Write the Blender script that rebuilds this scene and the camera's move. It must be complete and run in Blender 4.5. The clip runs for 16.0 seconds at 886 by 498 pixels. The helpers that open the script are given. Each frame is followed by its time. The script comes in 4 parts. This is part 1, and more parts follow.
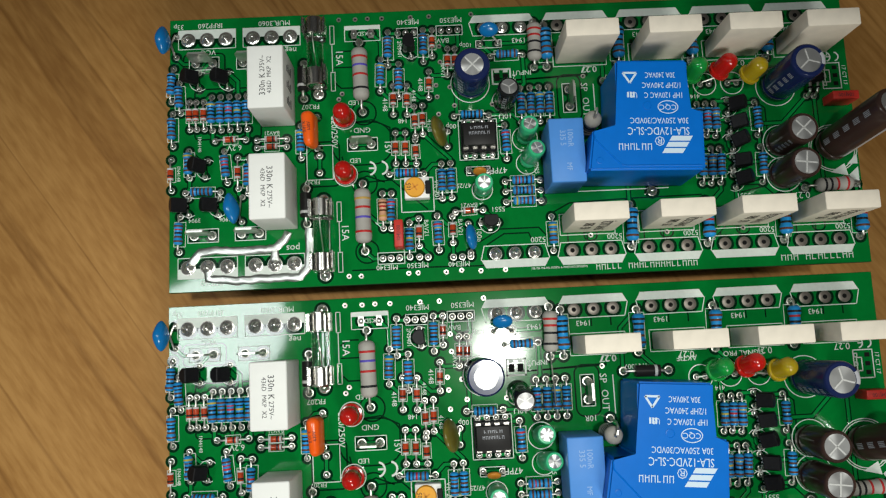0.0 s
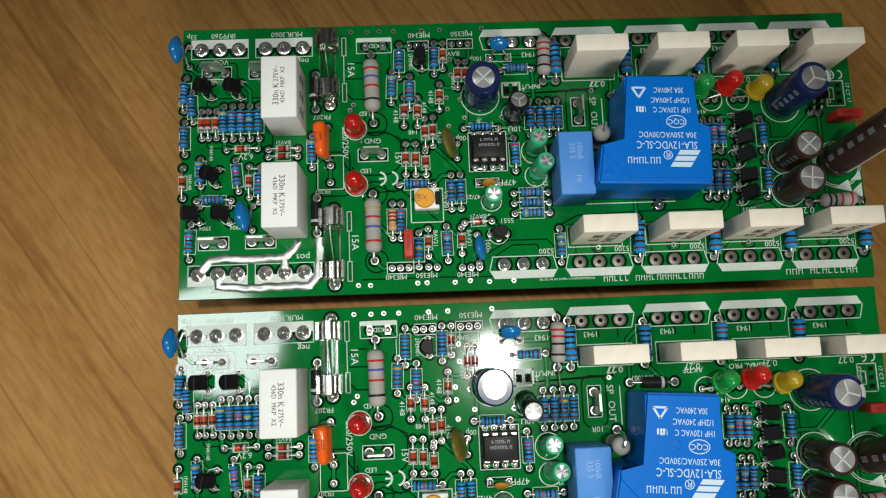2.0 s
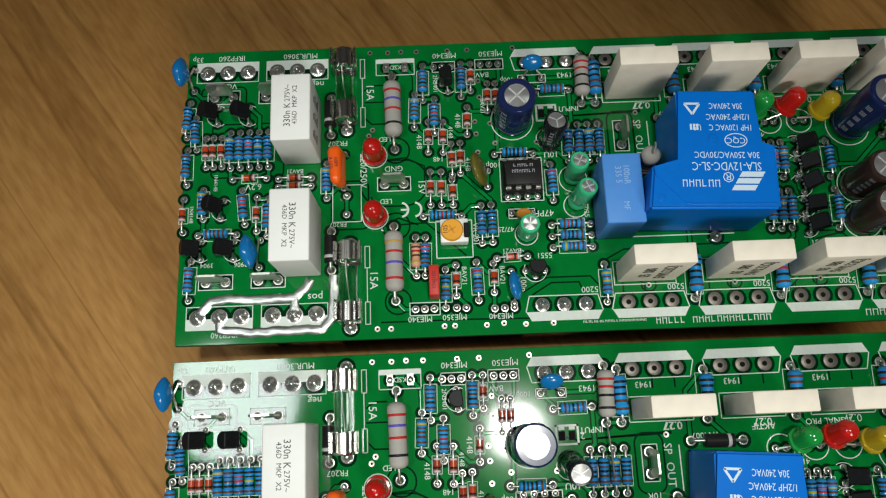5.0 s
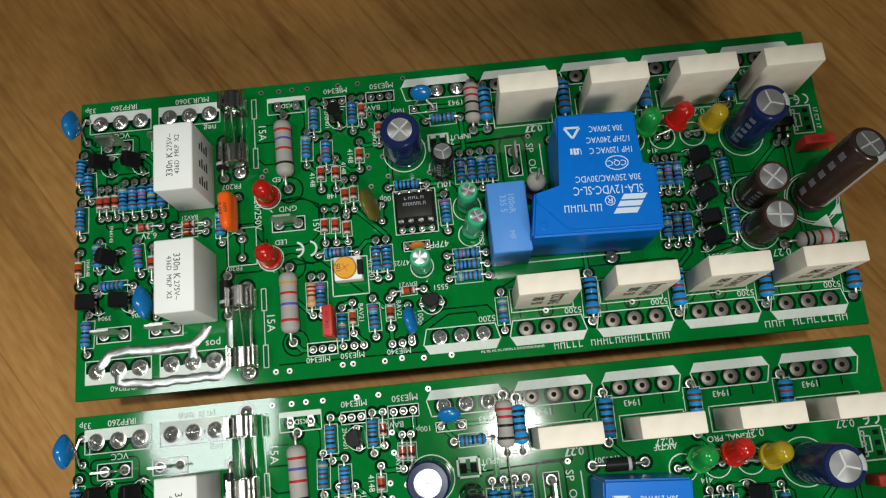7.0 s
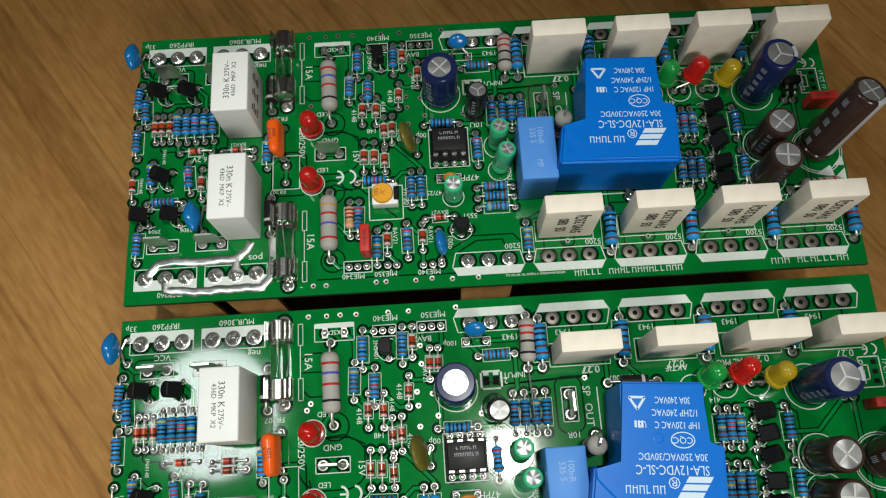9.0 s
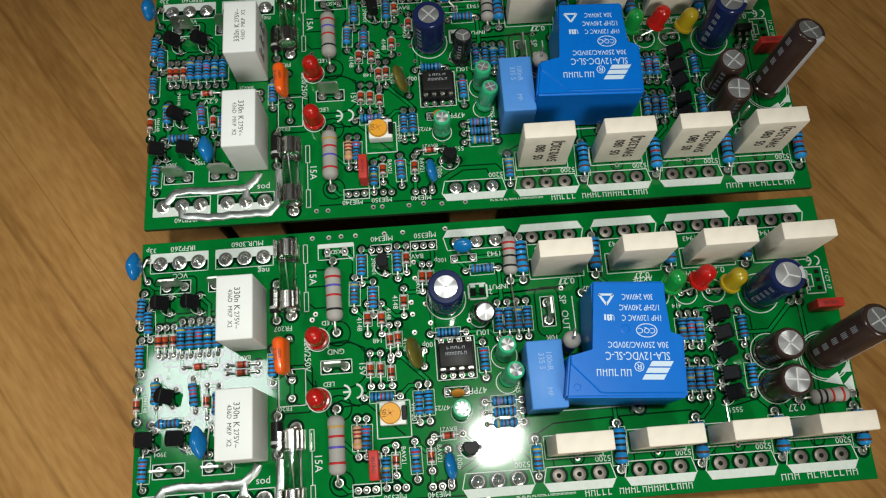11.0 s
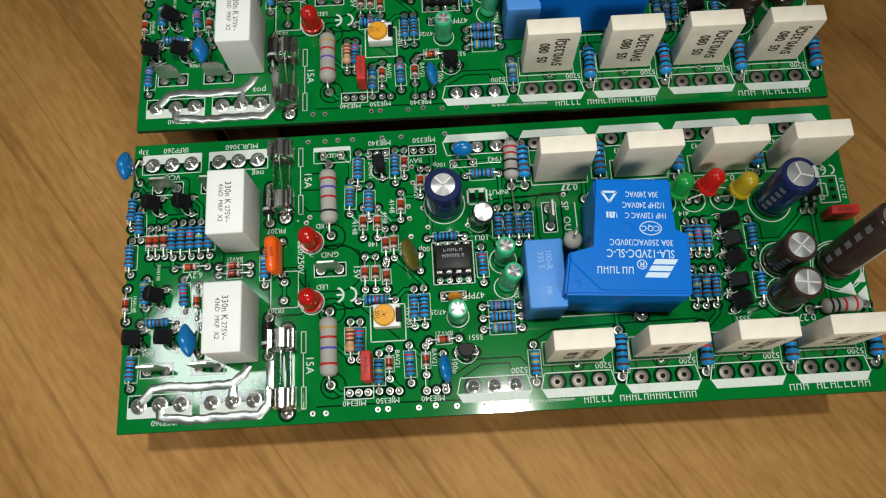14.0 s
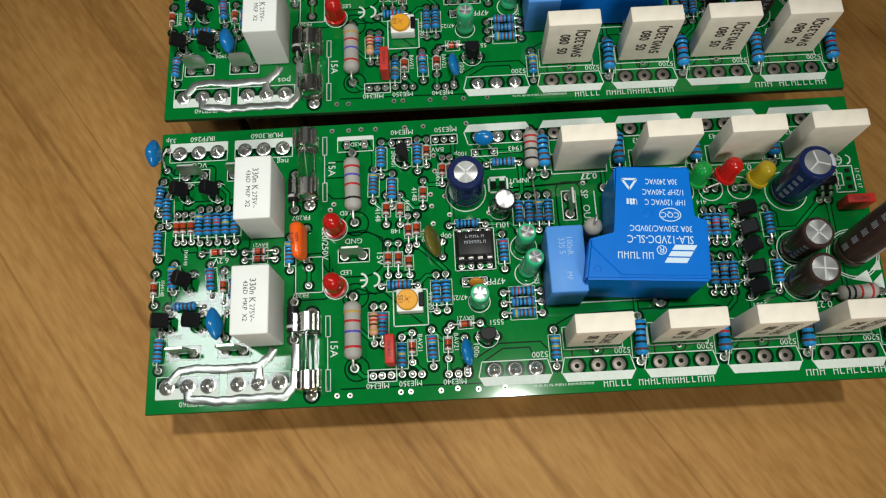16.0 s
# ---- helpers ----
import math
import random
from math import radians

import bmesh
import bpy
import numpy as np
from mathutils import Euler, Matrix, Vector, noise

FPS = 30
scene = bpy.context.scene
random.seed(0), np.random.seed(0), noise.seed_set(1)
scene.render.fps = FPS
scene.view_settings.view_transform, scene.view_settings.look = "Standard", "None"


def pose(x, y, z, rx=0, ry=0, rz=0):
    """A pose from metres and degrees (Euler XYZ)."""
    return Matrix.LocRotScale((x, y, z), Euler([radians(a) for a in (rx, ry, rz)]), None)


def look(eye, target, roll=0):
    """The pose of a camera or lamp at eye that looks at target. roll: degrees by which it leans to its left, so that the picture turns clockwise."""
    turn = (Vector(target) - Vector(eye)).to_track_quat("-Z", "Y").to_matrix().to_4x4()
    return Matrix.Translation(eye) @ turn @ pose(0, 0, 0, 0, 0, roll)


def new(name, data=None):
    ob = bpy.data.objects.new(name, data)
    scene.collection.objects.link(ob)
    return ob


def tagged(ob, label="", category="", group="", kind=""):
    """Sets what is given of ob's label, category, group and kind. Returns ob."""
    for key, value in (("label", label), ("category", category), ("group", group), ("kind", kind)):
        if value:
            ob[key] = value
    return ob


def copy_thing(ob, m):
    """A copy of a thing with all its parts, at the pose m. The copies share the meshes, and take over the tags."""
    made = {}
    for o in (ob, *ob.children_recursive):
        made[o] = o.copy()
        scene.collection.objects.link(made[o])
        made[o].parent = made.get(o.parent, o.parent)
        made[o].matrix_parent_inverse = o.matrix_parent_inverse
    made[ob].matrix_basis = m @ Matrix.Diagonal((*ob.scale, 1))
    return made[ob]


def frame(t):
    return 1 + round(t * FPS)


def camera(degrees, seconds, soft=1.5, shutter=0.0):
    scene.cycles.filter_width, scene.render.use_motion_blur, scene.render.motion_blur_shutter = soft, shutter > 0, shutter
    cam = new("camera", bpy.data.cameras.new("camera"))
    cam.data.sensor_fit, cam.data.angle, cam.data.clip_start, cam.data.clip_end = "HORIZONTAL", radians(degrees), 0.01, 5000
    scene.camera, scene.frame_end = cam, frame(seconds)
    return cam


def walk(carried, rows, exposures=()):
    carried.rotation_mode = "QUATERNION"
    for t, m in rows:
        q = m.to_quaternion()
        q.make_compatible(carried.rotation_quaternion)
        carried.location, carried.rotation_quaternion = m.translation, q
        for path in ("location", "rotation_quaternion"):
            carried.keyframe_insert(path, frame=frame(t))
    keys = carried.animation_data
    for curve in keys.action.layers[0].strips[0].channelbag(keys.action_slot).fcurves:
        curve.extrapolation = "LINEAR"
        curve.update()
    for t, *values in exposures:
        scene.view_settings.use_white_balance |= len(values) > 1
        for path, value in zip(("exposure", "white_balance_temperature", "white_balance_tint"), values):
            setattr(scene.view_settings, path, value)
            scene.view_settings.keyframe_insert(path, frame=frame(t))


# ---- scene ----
import collections

cam = camera(60.4, 16.0, soft=1.2)
# seconds, eye in metres, turn in degrees
PATH = [
    (0, -0.0386, -0.0276, 0.2120, 7.98, -0.24, -2.63),
    (0.5, -0.0384, -0.0275, 0.2115, 7.84, -0.54, -2.68),
    (1, -0.0402, -0.0290, 0.2136, 8.66, -0.95, -2.78),
    (1.5, -0.0430, -0.0301, 0.2154, 8.61, -0.93, -2.12),
    (2, -0.0433, -0.0290, 0.2134, 9.12, -0.88, -2.08),
    (2.5, -0.0447, -0.0334, 0.1995, 11.67, -1.06, -1.85),
    (3, -0.0482, -0.0366, 0.1949, 12.20, -0.12, -1.43),
    (3.5, -0.0462, -0.0317, 0.1886, 12.11, 0.98, -2.09),
    (4, -0.0462, -0.0324, 0.1859, 13.11, 0.13, -2.16),
    (4.2, -0.0462, -0.0298, 0.1881, 13.13, 0.73, -1.98),
    (6.3, -0.0466, -0.0376, 0.1874, 16.35, -0.29, -3.25),
    (6.5, -0.0388, -0.0348, 0.1832, 15.11, -0.26, -3.90),
    (7, -0.0172, -0.0250, 0.1893, 13.99, 1.81, -5.46),
    (7.5, -0.0168, -0.0348, 0.1842, 15.01, 1.68, -3.57),
    (8, -0.0231, -0.0491, 0.1871, 16.31, 1.24, -3.70),
    (8.5, -0.0278, -0.0537, 0.1935, 17.06, 1.29, -3.16),
    (9, -0.0283, -0.0572, 0.1948, 17.35, 0.91, -3.13),
    (9.2, -0.0296, -0.0582, 0.1979, 17.10, 0.74, -3.34),
    (11.3, -0.0314, -0.0918, 0.2098, 18.38, -0.01, -4.00),
    (11.5, -0.0308, -0.0953, 0.2102, 18.74, 0.02, -4.06),
    (12, -0.0299, -0.1034, 0.2032, 17.55, 0.39, -4.28),
    (12.5, -0.0247, -0.1107, 0.2021, 18.00, 0.38, -4.45),
    (13, -0.0286, -0.1114, 0.1989, 17.75, -0.03, -3.92),
    (13.5, -0.0283, -0.1109, 0.1984, 17.81, 0.23, -3.17),
    (14, -0.0278, -0.1076, 0.1954, 17.30, 0.88, -2.81),
    (14.5, -0.0303, -0.1078, 0.1949, 17.29, 0.79, -2.42),
    (15, -0.0295, -0.1115, 0.1937, 17.09, 0.55, -2.61),
    (15.5, -0.0292, -0.1120, 0.1945, 17.03, 1.07, -2.64),
    (16, -0.0324, -0.1128, 0.1978, 17.54, 1.20, -2.43),
]
walk(cam, [(t, pose(x, y, z, rx, ry, rz)) for t, x, y, z, rx, ry, rz in PATH], exposures=[(0, -0.08), (9, -0.06), (11.5, -0.08), (16, -0.06)])

# ---------------------------------------------------------------- light
MM = 0.001
world = bpy.data.worlds.new("room_air")
scene.world = world
world.use_nodes = True
world.node_tree.nodes["Background"].inputs[0].default_value = (1.0, 0.96, 0.9, 1)
world.node_tree.nodes["Background"].inputs[1].default_value = 0.013


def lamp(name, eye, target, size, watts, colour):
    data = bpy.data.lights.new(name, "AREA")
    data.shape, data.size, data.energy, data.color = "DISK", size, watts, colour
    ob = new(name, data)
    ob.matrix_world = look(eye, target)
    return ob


# a fixed shaded spot standing in for the light carried on the camera
spot = bpy.data.lights.new("lamp_over_table", "SPOT")
spot.energy, spot.color, spot.shadow_soft_size, spot.spot_size, spot.spot_blend = 18.2, (0.955, 0.975, 0.905), 0.016, radians(31), 1.0
new("lamp_over_table", spot).matrix_world = look((0.030, -0.040, 0.85), (-0.058, -0.088, 0))
# a paler lamp to the side
lamp("lamp_beside_table", (-0.212, -0.004, 0.38), (-0.08, -0.03, 0), 0.095, 0.45, (0.93, 1.0, 1.0))
# fill added on the near side to brighten the fronts, no lamp stands there
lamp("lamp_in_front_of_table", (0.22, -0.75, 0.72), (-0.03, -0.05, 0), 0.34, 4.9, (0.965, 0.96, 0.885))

# ---------------------------------------------------------------- materials


def material(name, colour, rough=0.5, metal=0.0, coat=0.0, trans=0.0, grain=0.0, scale=800.0, bump=0.0, spec=0.22, alpha=1.0, ior=1.45, vary=0.0, coat_rough=0.10, wave=0.0):
    """A principled material with mottling at two scales, a fine relief and a shade that varies from piece to piece."""
    m = bpy.data.materials.new(name)
    m.use_nodes = True
    nt = m.node_tree
    b = nt.nodes["Principled BSDF"]
    b.inputs["Base Color"].default_value = (*colour, 1)
    b.inputs["Roughness"].default_value = rough
    b.inputs["Metallic"].default_value = metal
    b.inputs["Coat Weight"].default_value = coat
    b.inputs["Coat Roughness"].default_value = coat_rough
    b.inputs["Transmission Weight"].default_value = trans
    b.inputs["Specular IOR Level"].default_value = spec
    b.inputs["IOR"].default_value = ior
    b.inputs["Alpha"].default_value = alpha
    if wave:
        # the mask follows the copper and the weave below it, so its gloss is uneven
        wc = nt.nodes.new("ShaderNodeTexCoord")
        wn = nt.nodes.new("ShaderNodeTexNoise")
        wn.inputs["Scale"].default_value, wn.inputs["Detail"].default_value = 110.0, 1
        wb = nt.nodes.new("ShaderNodeBump")
        wb.inputs["Strength"].default_value, wb.inputs["Distance"].default_value = wave, 0.0004
        nt.links.new(wc.outputs["Object"], wn.inputs["Vector"])
        nt.links.new(wn.outputs["Fac"], wb.inputs["Height"])
        nt.links.new(wb.outputs[0], b.inputs["Coat Normal"])
    if grain or bump or vary:
        tc = nt.nodes.new("ShaderNodeTexCoord")
        n1 = nt.nodes.new("ShaderNodeTexNoise")
        n1.inputs["Scale"].default_value, n1.inputs["Detail"].default_value = scale, 4
        n2 = nt.nodes.new("ShaderNodeTexNoise")
        n2.inputs["Scale"].default_value, n2.inputs["Detail"].default_value = scale * 0.12, 3
        for n in (n1, n2):
            nt.links.new(tc.outputs["Object"], n.inputs["Vector"])
        add = nt.nodes.new("ShaderNodeMath")
        nt.links.new(n1.outputs["Fac"], add.inputs[0])
        nt.links.new(n2.outputs["Fac"], add.inputs[1])
        mr = nt.nodes.new("ShaderNodeMapRange")
        mr.inputs["From Min"].default_value, mr.inputs["From Max"].default_value = 0.6, 1.4
        mr.inputs["To Min"].default_value, mr.inputs["To Max"].default_value = 1 - grain, 1 + grain
        nt.links.new(add.outputs[0], mr.inputs["Value"])
        last = mr.outputs[0]
        if vary:
            oi = nt.nodes.new("ShaderNodeObjectInfo")
            vr = nt.nodes.new("ShaderNodeMapRange")
            vr.inputs["To Min"].default_value, vr.inputs["To Max"].default_value = 1 - vary, 1 + vary
            nt.links.new(oi.outputs["Random"], vr.inputs["Value"])
            mu = nt.nodes.new("ShaderNodeMath")
            mu.operation = "MULTIPLY"
            nt.links.new(last, mu.inputs[0])
            nt.links.new(vr.outputs[0], mu.inputs[1])
            last = mu.outputs[0]
        sc = nt.nodes.new("ShaderNodeVectorMath")
        sc.operation = "SCALE"
        sc.inputs[0].default_value = colour
        nt.links.new(last, sc.inputs["Scale"])
        nt.links.new(sc.outputs[0], b.inputs["Base Color"])
        if bump:
            bp = nt.nodes.new("ShaderNodeBump")
            bp.inputs["Strength"].default_value, bp.inputs["Distance"].default_value = bump, 0.0002
            nt.links.new(n1.outputs["Fac"], bp.inputs["Height"])
            nt.links.new(bp.outputs[0], b.inputs["Normal"])
    return m


def wood_material():
    m = bpy.data.materials.new("table_wood")
    m.use_nodes = True
    nt = m.node_tree
    b = nt.nodes["Principled BSDF"]
    tc = nt.nodes.new("ShaderNodeTexCoord")
    mp = nt.nodes.new("ShaderNodeMapping")
    mp.inputs["Rotation"].default_value = (0, 0, radians(55))
    nt.links.new(tc.outputs["Object"], mp.inputs["Vector"])
    # long soft streaks
    st = nt.nodes.new("ShaderNodeMapping")
    st.inputs["Scale"].default_value = (2.6, 46.0, 4.0)
    nt.links.new(mp.outputs[0], st.inputs["Vector"])
    n1 = nt.nodes.new("ShaderNodeTexNoise")
    n1.inputs["Scale"].default_value, n1.inputs["Detail"].default_value, n1.inputs["Distortion"].default_value = 1.0, 5, 0.12
    nt.links.new(st.outputs[0], n1.inputs["Vector"])
    # fine pores
    fi = nt.nodes.new("ShaderNodeMapping")
    fi.inputs["Scale"].default_value = (105.0, 560.0, 60.0)
    nt.links.new(mp.outputs[0], fi.inputs["Vector"])
    n2 = nt.nodes.new("ShaderNodeTexNoise")
    n2.inputs["Scale"].default_value, n2.inputs["Detail"].default_value = 1.0, 3
    nt.links.new(fi.outputs[0], n2.inputs["Vector"])
    # sparse dark veins
    ve = nt.nodes.new("ShaderNodeMapping")
    ve.inputs["Scale"].default_value = (1.3, 40.0, 3.0)
    ve.inputs["Location"].default_value = (3.1, 1.7, 0)
    nt.links.new(mp.outputs[0], ve.inputs["Vector"])
    n3 = nt.nodes.new("ShaderNodeTexNoise")
    n3.inputs["Scale"].default_value, n3.inputs["Detail"].default_value, n3.inputs["Distortion"].default_value = 1.0, 3, 0.1
    nt.links.new(ve.outputs[0], n3.inputs["Vector"])
    vr = nt.nodes.new("ShaderNodeValToRGB")
    vr.color_ramp.elements[0].position, vr.color_ramp.elements[0].color = 0.475, (1, 1, 1, 1)
    vr.color_ramp.elements[1].position, vr.color_ramp.elements[1].color = 0.515, (1, 1, 1, 1)
    e = vr.color_ramp.elements.new(0.5)
    e.color = (0.62, 0.56, 0.50, 1)
    nt.links.new(n3.outputs["Fac"], vr.inputs["Fac"])
    ramp = nt.nodes.new("ShaderNodeValToRGB")
    ramp.color_ramp.elements[0].position, ramp.color_ramp.elements[0].color = 0.24, (0.310, 0.147, 0.038, 1)
    ramp.color_ramp.elements[1].position, ramp.color_ramp.elements[1].color = 0.76, (0.425, 0.222, 0.067, 1)
    mid = ramp.color_ramp.elements.new(0.5)
    mid.color = (0.372, 0.187, 0.053, 1)
    mix = nt.nodes.new("ShaderNodeMath")
    mix.operation = "MULTIPLY_ADD"
    mix.inputs[1].default_value = 1.15
    nt.links.new(n2.outputs["Fac"], mix.inputs[0])
    sub = nt.nodes.new("ShaderNodeMath")
    sub.operation = "SUBTRACT"
    sub.inputs[1].default_value = 0.575
    nt.links.new(n1.outputs["Fac"], sub.inputs[0])
    nt.links.new(sub.outputs[0], mix.inputs[2])
    nt.links.new(mix.outputs[0], ramp.inputs["Fac"])
    mul = nt.nodes.new("ShaderNodeMix")
    mul.data_type, mul.blend_type = "RGBA", "MULTIPLY"
    mul.inputs["Factor"].default_value = 0.7
    nt.links.new(ramp.outputs[0], mul.inputs["A"])
    nt.links.new(vr.outputs[0], mul.inputs["B"])
    nt.links.new(mul.outputs["Result"], b.inputs["Base Color"])
    b.inputs["Roughness"].default_value = 0.55
    b.inputs["Specular IOR Level"].default_value = 0.15
    bp = nt.nodes.new("ShaderNodeBump")
    bp.inputs["Strength"].default_value, bp.inputs["Distance"].default_value = 0.25, 0.0003
    nt.links.new(n2.outputs["Fac"], bp.inputs["Height"])
    nt.links.new(bp.outputs[0], b.inputs["Normal"])
    return m


WOOD = wood_material()
GREEN = material("solder_mask_green", (0.001, 0.148, 0.024), 0.55, coat=1.0, grain=0.10, scale=500, spec=0.0, coat_rough=0.07, wave=0.06)
TRACK = material("mask_over_copper", (0.002, 0.190, 0.036), 0.55, coat=1.0, grain=0.08, scale=500, spec=0.0, coat_rough=0.07, wave=0.06)
GROOVE = material("mask_in_gap", (0.001, 0.024, 0.008), 0.5, coat=1.0, spec=0.0, coat_rough=0.07, wave=0.08)
EDGE = material("board_edge", (0.010, 0.055, 0.016), 0.6, grain=0.2, scale=900)
SILK = material("silk_print", (0.60, 0.65, 0.60), 0.55, grain=0.08, scale=900, spec=0.1)
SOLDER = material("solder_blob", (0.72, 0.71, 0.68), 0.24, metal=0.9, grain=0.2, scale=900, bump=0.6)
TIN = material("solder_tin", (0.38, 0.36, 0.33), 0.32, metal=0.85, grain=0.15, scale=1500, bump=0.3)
RING = material("tinned_ring", (0.17, 0.15, 0.13), 0.42, metal=0.6, grain=0.25, scale=900, bump=0.2)
WIRE = material("tinned_wire", (0.60, 0.58, 0.54), 0.32, metal=0.95, grain=0.1)
STEEL = material("nickel_clip", (0.78, 0.76, 0.72), 0.20, metal=1.0, grain=0.1)
HOLE = material("hole_dark", (0.004, 0.004, 0.004), 0.8)
BLUE_R = material("resistor_blue", (0.015, 0.235, 0.56), 0.34, coat=0.3, grain=0.12, scale=900, vary=0.15)
TAN_R = material("resistor_tan", (0.62, 0.33, 0.20), 0.45, grain=0.1, vary=0.1)
GREY_R = material("resistor_grey", (0.36, 0.34, 0.31), 0.55, grain=0.07, scale=700, vary=0.05)
GLASS_D = material("diode_glass", (0.42, 0.05, 0.014), 0.12, coat=0.6, grain=0.35, scale=600, vary=0.2)
BLACK = material("black_epoxy", (0.008, 0.008, 0.009), 0.40, grain=0.25, scale=900, bump=0.1, spec=0.12)
CHARCOAL = material("black_plastic", (0.016, 0.015, 0.015), 0.38, grain=0.2, scale=900, spec=0.15)
CEMENT = material("cement_case", (0.83, 0.75, 0.635), 0.6, grain=0.10, scale=300, bump=0.15, vary=0.03)
CEMENT_INK = material("cement_ink", (0.05, 0.04, 0.03), 0.7)
WHITE_BOX = material("white_plastic", (0.80, 0.80, 0.77), 0.45, grain=0.03, scale=300, bump=0.05)
INK = material("dark_ink", (0.03, 0.03, 0.035), 0.6)
RELAY_BLUE = material("relay_blue", (0.002, 0.150, 0.60), 0.30, grain=0.06, scale=300, bump=0.02, spec=0.14)
RELAY_INK = material("relay_print", (0.62, 0.74, 0.86), 0.5)
BOX_BLUE = material("film_cap_blue", (0.075, 0.26, 0.67), 0.42, grain=0.05, scale=400)
BOX_INK = material("film_cap_print", (0.28, 0.44, 0.72), 0.5)
ORANGE = material("dipped_orange", (0.80, 0.105, 0.008), 0.28, coat=0.5, grain=0.05)
DISC_BLUE = material("dipped_blue", (0.006, 0.145, 0.40), 0.22, coat=0.6, grain=0.06)
OLIVE = material("dipped_olive", (0.13, 0.11, 0.018), 0.30, coat=0.5, grain=0.15)
AMBER = material("dipped_amber", (0.62, 0.24, 0.03), 0.35, coat=0.3, grain=0.1)
RED_BOX = material("film_cap_red", (0.50, 0.035, 0.025), 0.40, grain=0.08)
LED_RED = material("led_red", (0.62, 0.016, 0.010), 0.14, coat=0.5, trans=0.35)
LED_GREEN = material("led_green", (0.012, 0.33, 0.055), 0.10, coat=0.7, trans=0.25)
LED_YELLOW = material("led_yellow", (0.46, 0.33, 0.012), 0.12, coat=0.7, trans=0.25)
NAVY = material("sleeve_navy", (0.010, 0.018, 0.075), 0.26, coat=0.5, grain=0.1)
BROWN = material("sleeve_brown", (0.040, 0.022, 0.018), 0.28, coat=0.5, grain=0.1)
SLEEVE_GREEN = material("sleeve_green", (0.04, 0.44, 0.20), 0.30, coat=0.4, grain=0.08)
SLEEVE_BLACK = material("sleeve_black", (0.010, 0.011, 0.012), 0.25, coat=0.5)
ALU = material("can_aluminium", (0.52, 0.52, 0.52), 0.34, metal=0.8, grain=0.06, scale=700)
ALU_LINE = material("vent_score", (0.82, 0.82, 0.80), 0.35, metal=0.5, grain=0.1, scale=900)
SOLDER_RUN = material("solder_run", (0.36, 0.37, 0.35), 0.34, metal=0.9, grain=0.25, scale=400, bump=0.5)
STRIPE = material("sleeve_stripe", (0.46, 0.47, 0.50), 0.32, coat=0.4, grain=0.08)
PRINT_GREY = material("sleeve_print", (0.30, 0.31, 0.34), 0.5)
DIAL = material("trimmer_dial", (0.75, 0.34, 0.03), 0.4, grain=0.06)
GLASS = material("fuse_glass", (0.95, 0.98, 0.96), 0.02, trans=1.0, ior=1.45)
PLASTER = material("wall_paint", (0.62, 0.58, 0.50), 0.8, grain=0.06, scale=6)
BANDS = {n: material("band_" + n, c, 0.45) for n, c in dict(black=(0.012, 0.012, 0.014), brown=(0.10, 0.035, 0.015), red=(0.42, 0.02, 0.02), blue=(0.09, 0.07, 0.40), yellow=(0.42, 0.33, 0.04), green=(0.03, 0.22, 0.07), gold=(0.45, 0.28, 0.07), silver=(0.5, 0.5, 0.5)).items()}

# ---------------------------------------------------------------- mesh helpers, in millimetres
CACHE = {}


def finish(bm, name, mats, smooth=None):
    """Turn a bmesh in millimetres into a mesh in metres."""
    bmesh.ops.scale(bm, vec=(MM, MM, MM), verts=bm.verts)
    me = bpy.data.meshes.new(name)
    if smooth:
        for f in bm.faces:
            f.smooth = True
        for e in bm.edges:
            if len(e.link_faces) == 2 and e.calc_face_angle(0) > radians(smooth):
                e.smooth = False
    bm.to_mesh(me)
    bm.free()
    for m in mats if isinstance(mats, (list, tuple)) else [mats]:
        me.materials.append(m)
    return me


def place(name, me, parent, m=None, label=""):
    """A mesh object under a thing or part; m: its pose in millimetres within the board."""
    ob = new(name, me)
    ob.parent = parent
    if m is not None:
        ob.matrix_basis = m
    if label:
        tagged(ob, label=label)
    return ob


def at(x, y, z=0.0, turn=0.0, rx=0.0, ry=0.0):
    return pose(x * MM, y * MM, z * MM, rx, ry, turn)


def part(name, bm, mat, parent, label="", m=None, smooth=None):
    return place(name, finish(bm, name, mat, smooth), parent, m, label)


def shared(key, name, build, mat, smooth=None):
    """The mesh of that key, built once."""
    if key not in CACHE:
        bm = bmesh.new()
        build(bm)
        CACHE[key] = finish(bm, name, mat, smooth)
    return CACHE[key]


def add_box(bm, x0, y0, z0, x1, y1, z1, bevel=0.0, segments=2):
    r = bmesh.ops.create_cube(bm, size=1.0)
    vs = r["verts"]
    for v in vs:
        v.co = Vector(((x0 + x1) / 2 + v.co.x * (x1 - x0), (y0 + y1) / 2 + v.co.y * (y1 - y0), (z0 + z1) / 2 + v.co.z * (z1 - z0)))
    if bevel:
        bmesh.ops.bevel(bm, geom=list({e for v in vs for e in v.link_edges}), offset=bevel, segments=segments, affect="EDGES", profile=0.5)


def add_prism(bm, pts, z0, z1):
    lo = [bm.verts.new((x, y, z0)) for x, y in pts]
    hi = [bm.verts.new((x, y, z1)) for x, y in pts]
    n = len(pts)
    bm.faces.new(hi)
    bm.faces.new(lo[::-1])
    for i in range(n):
        bm.faces.new((lo[i], lo[(i + 1) % n], hi[(i + 1) % n], hi[i]))


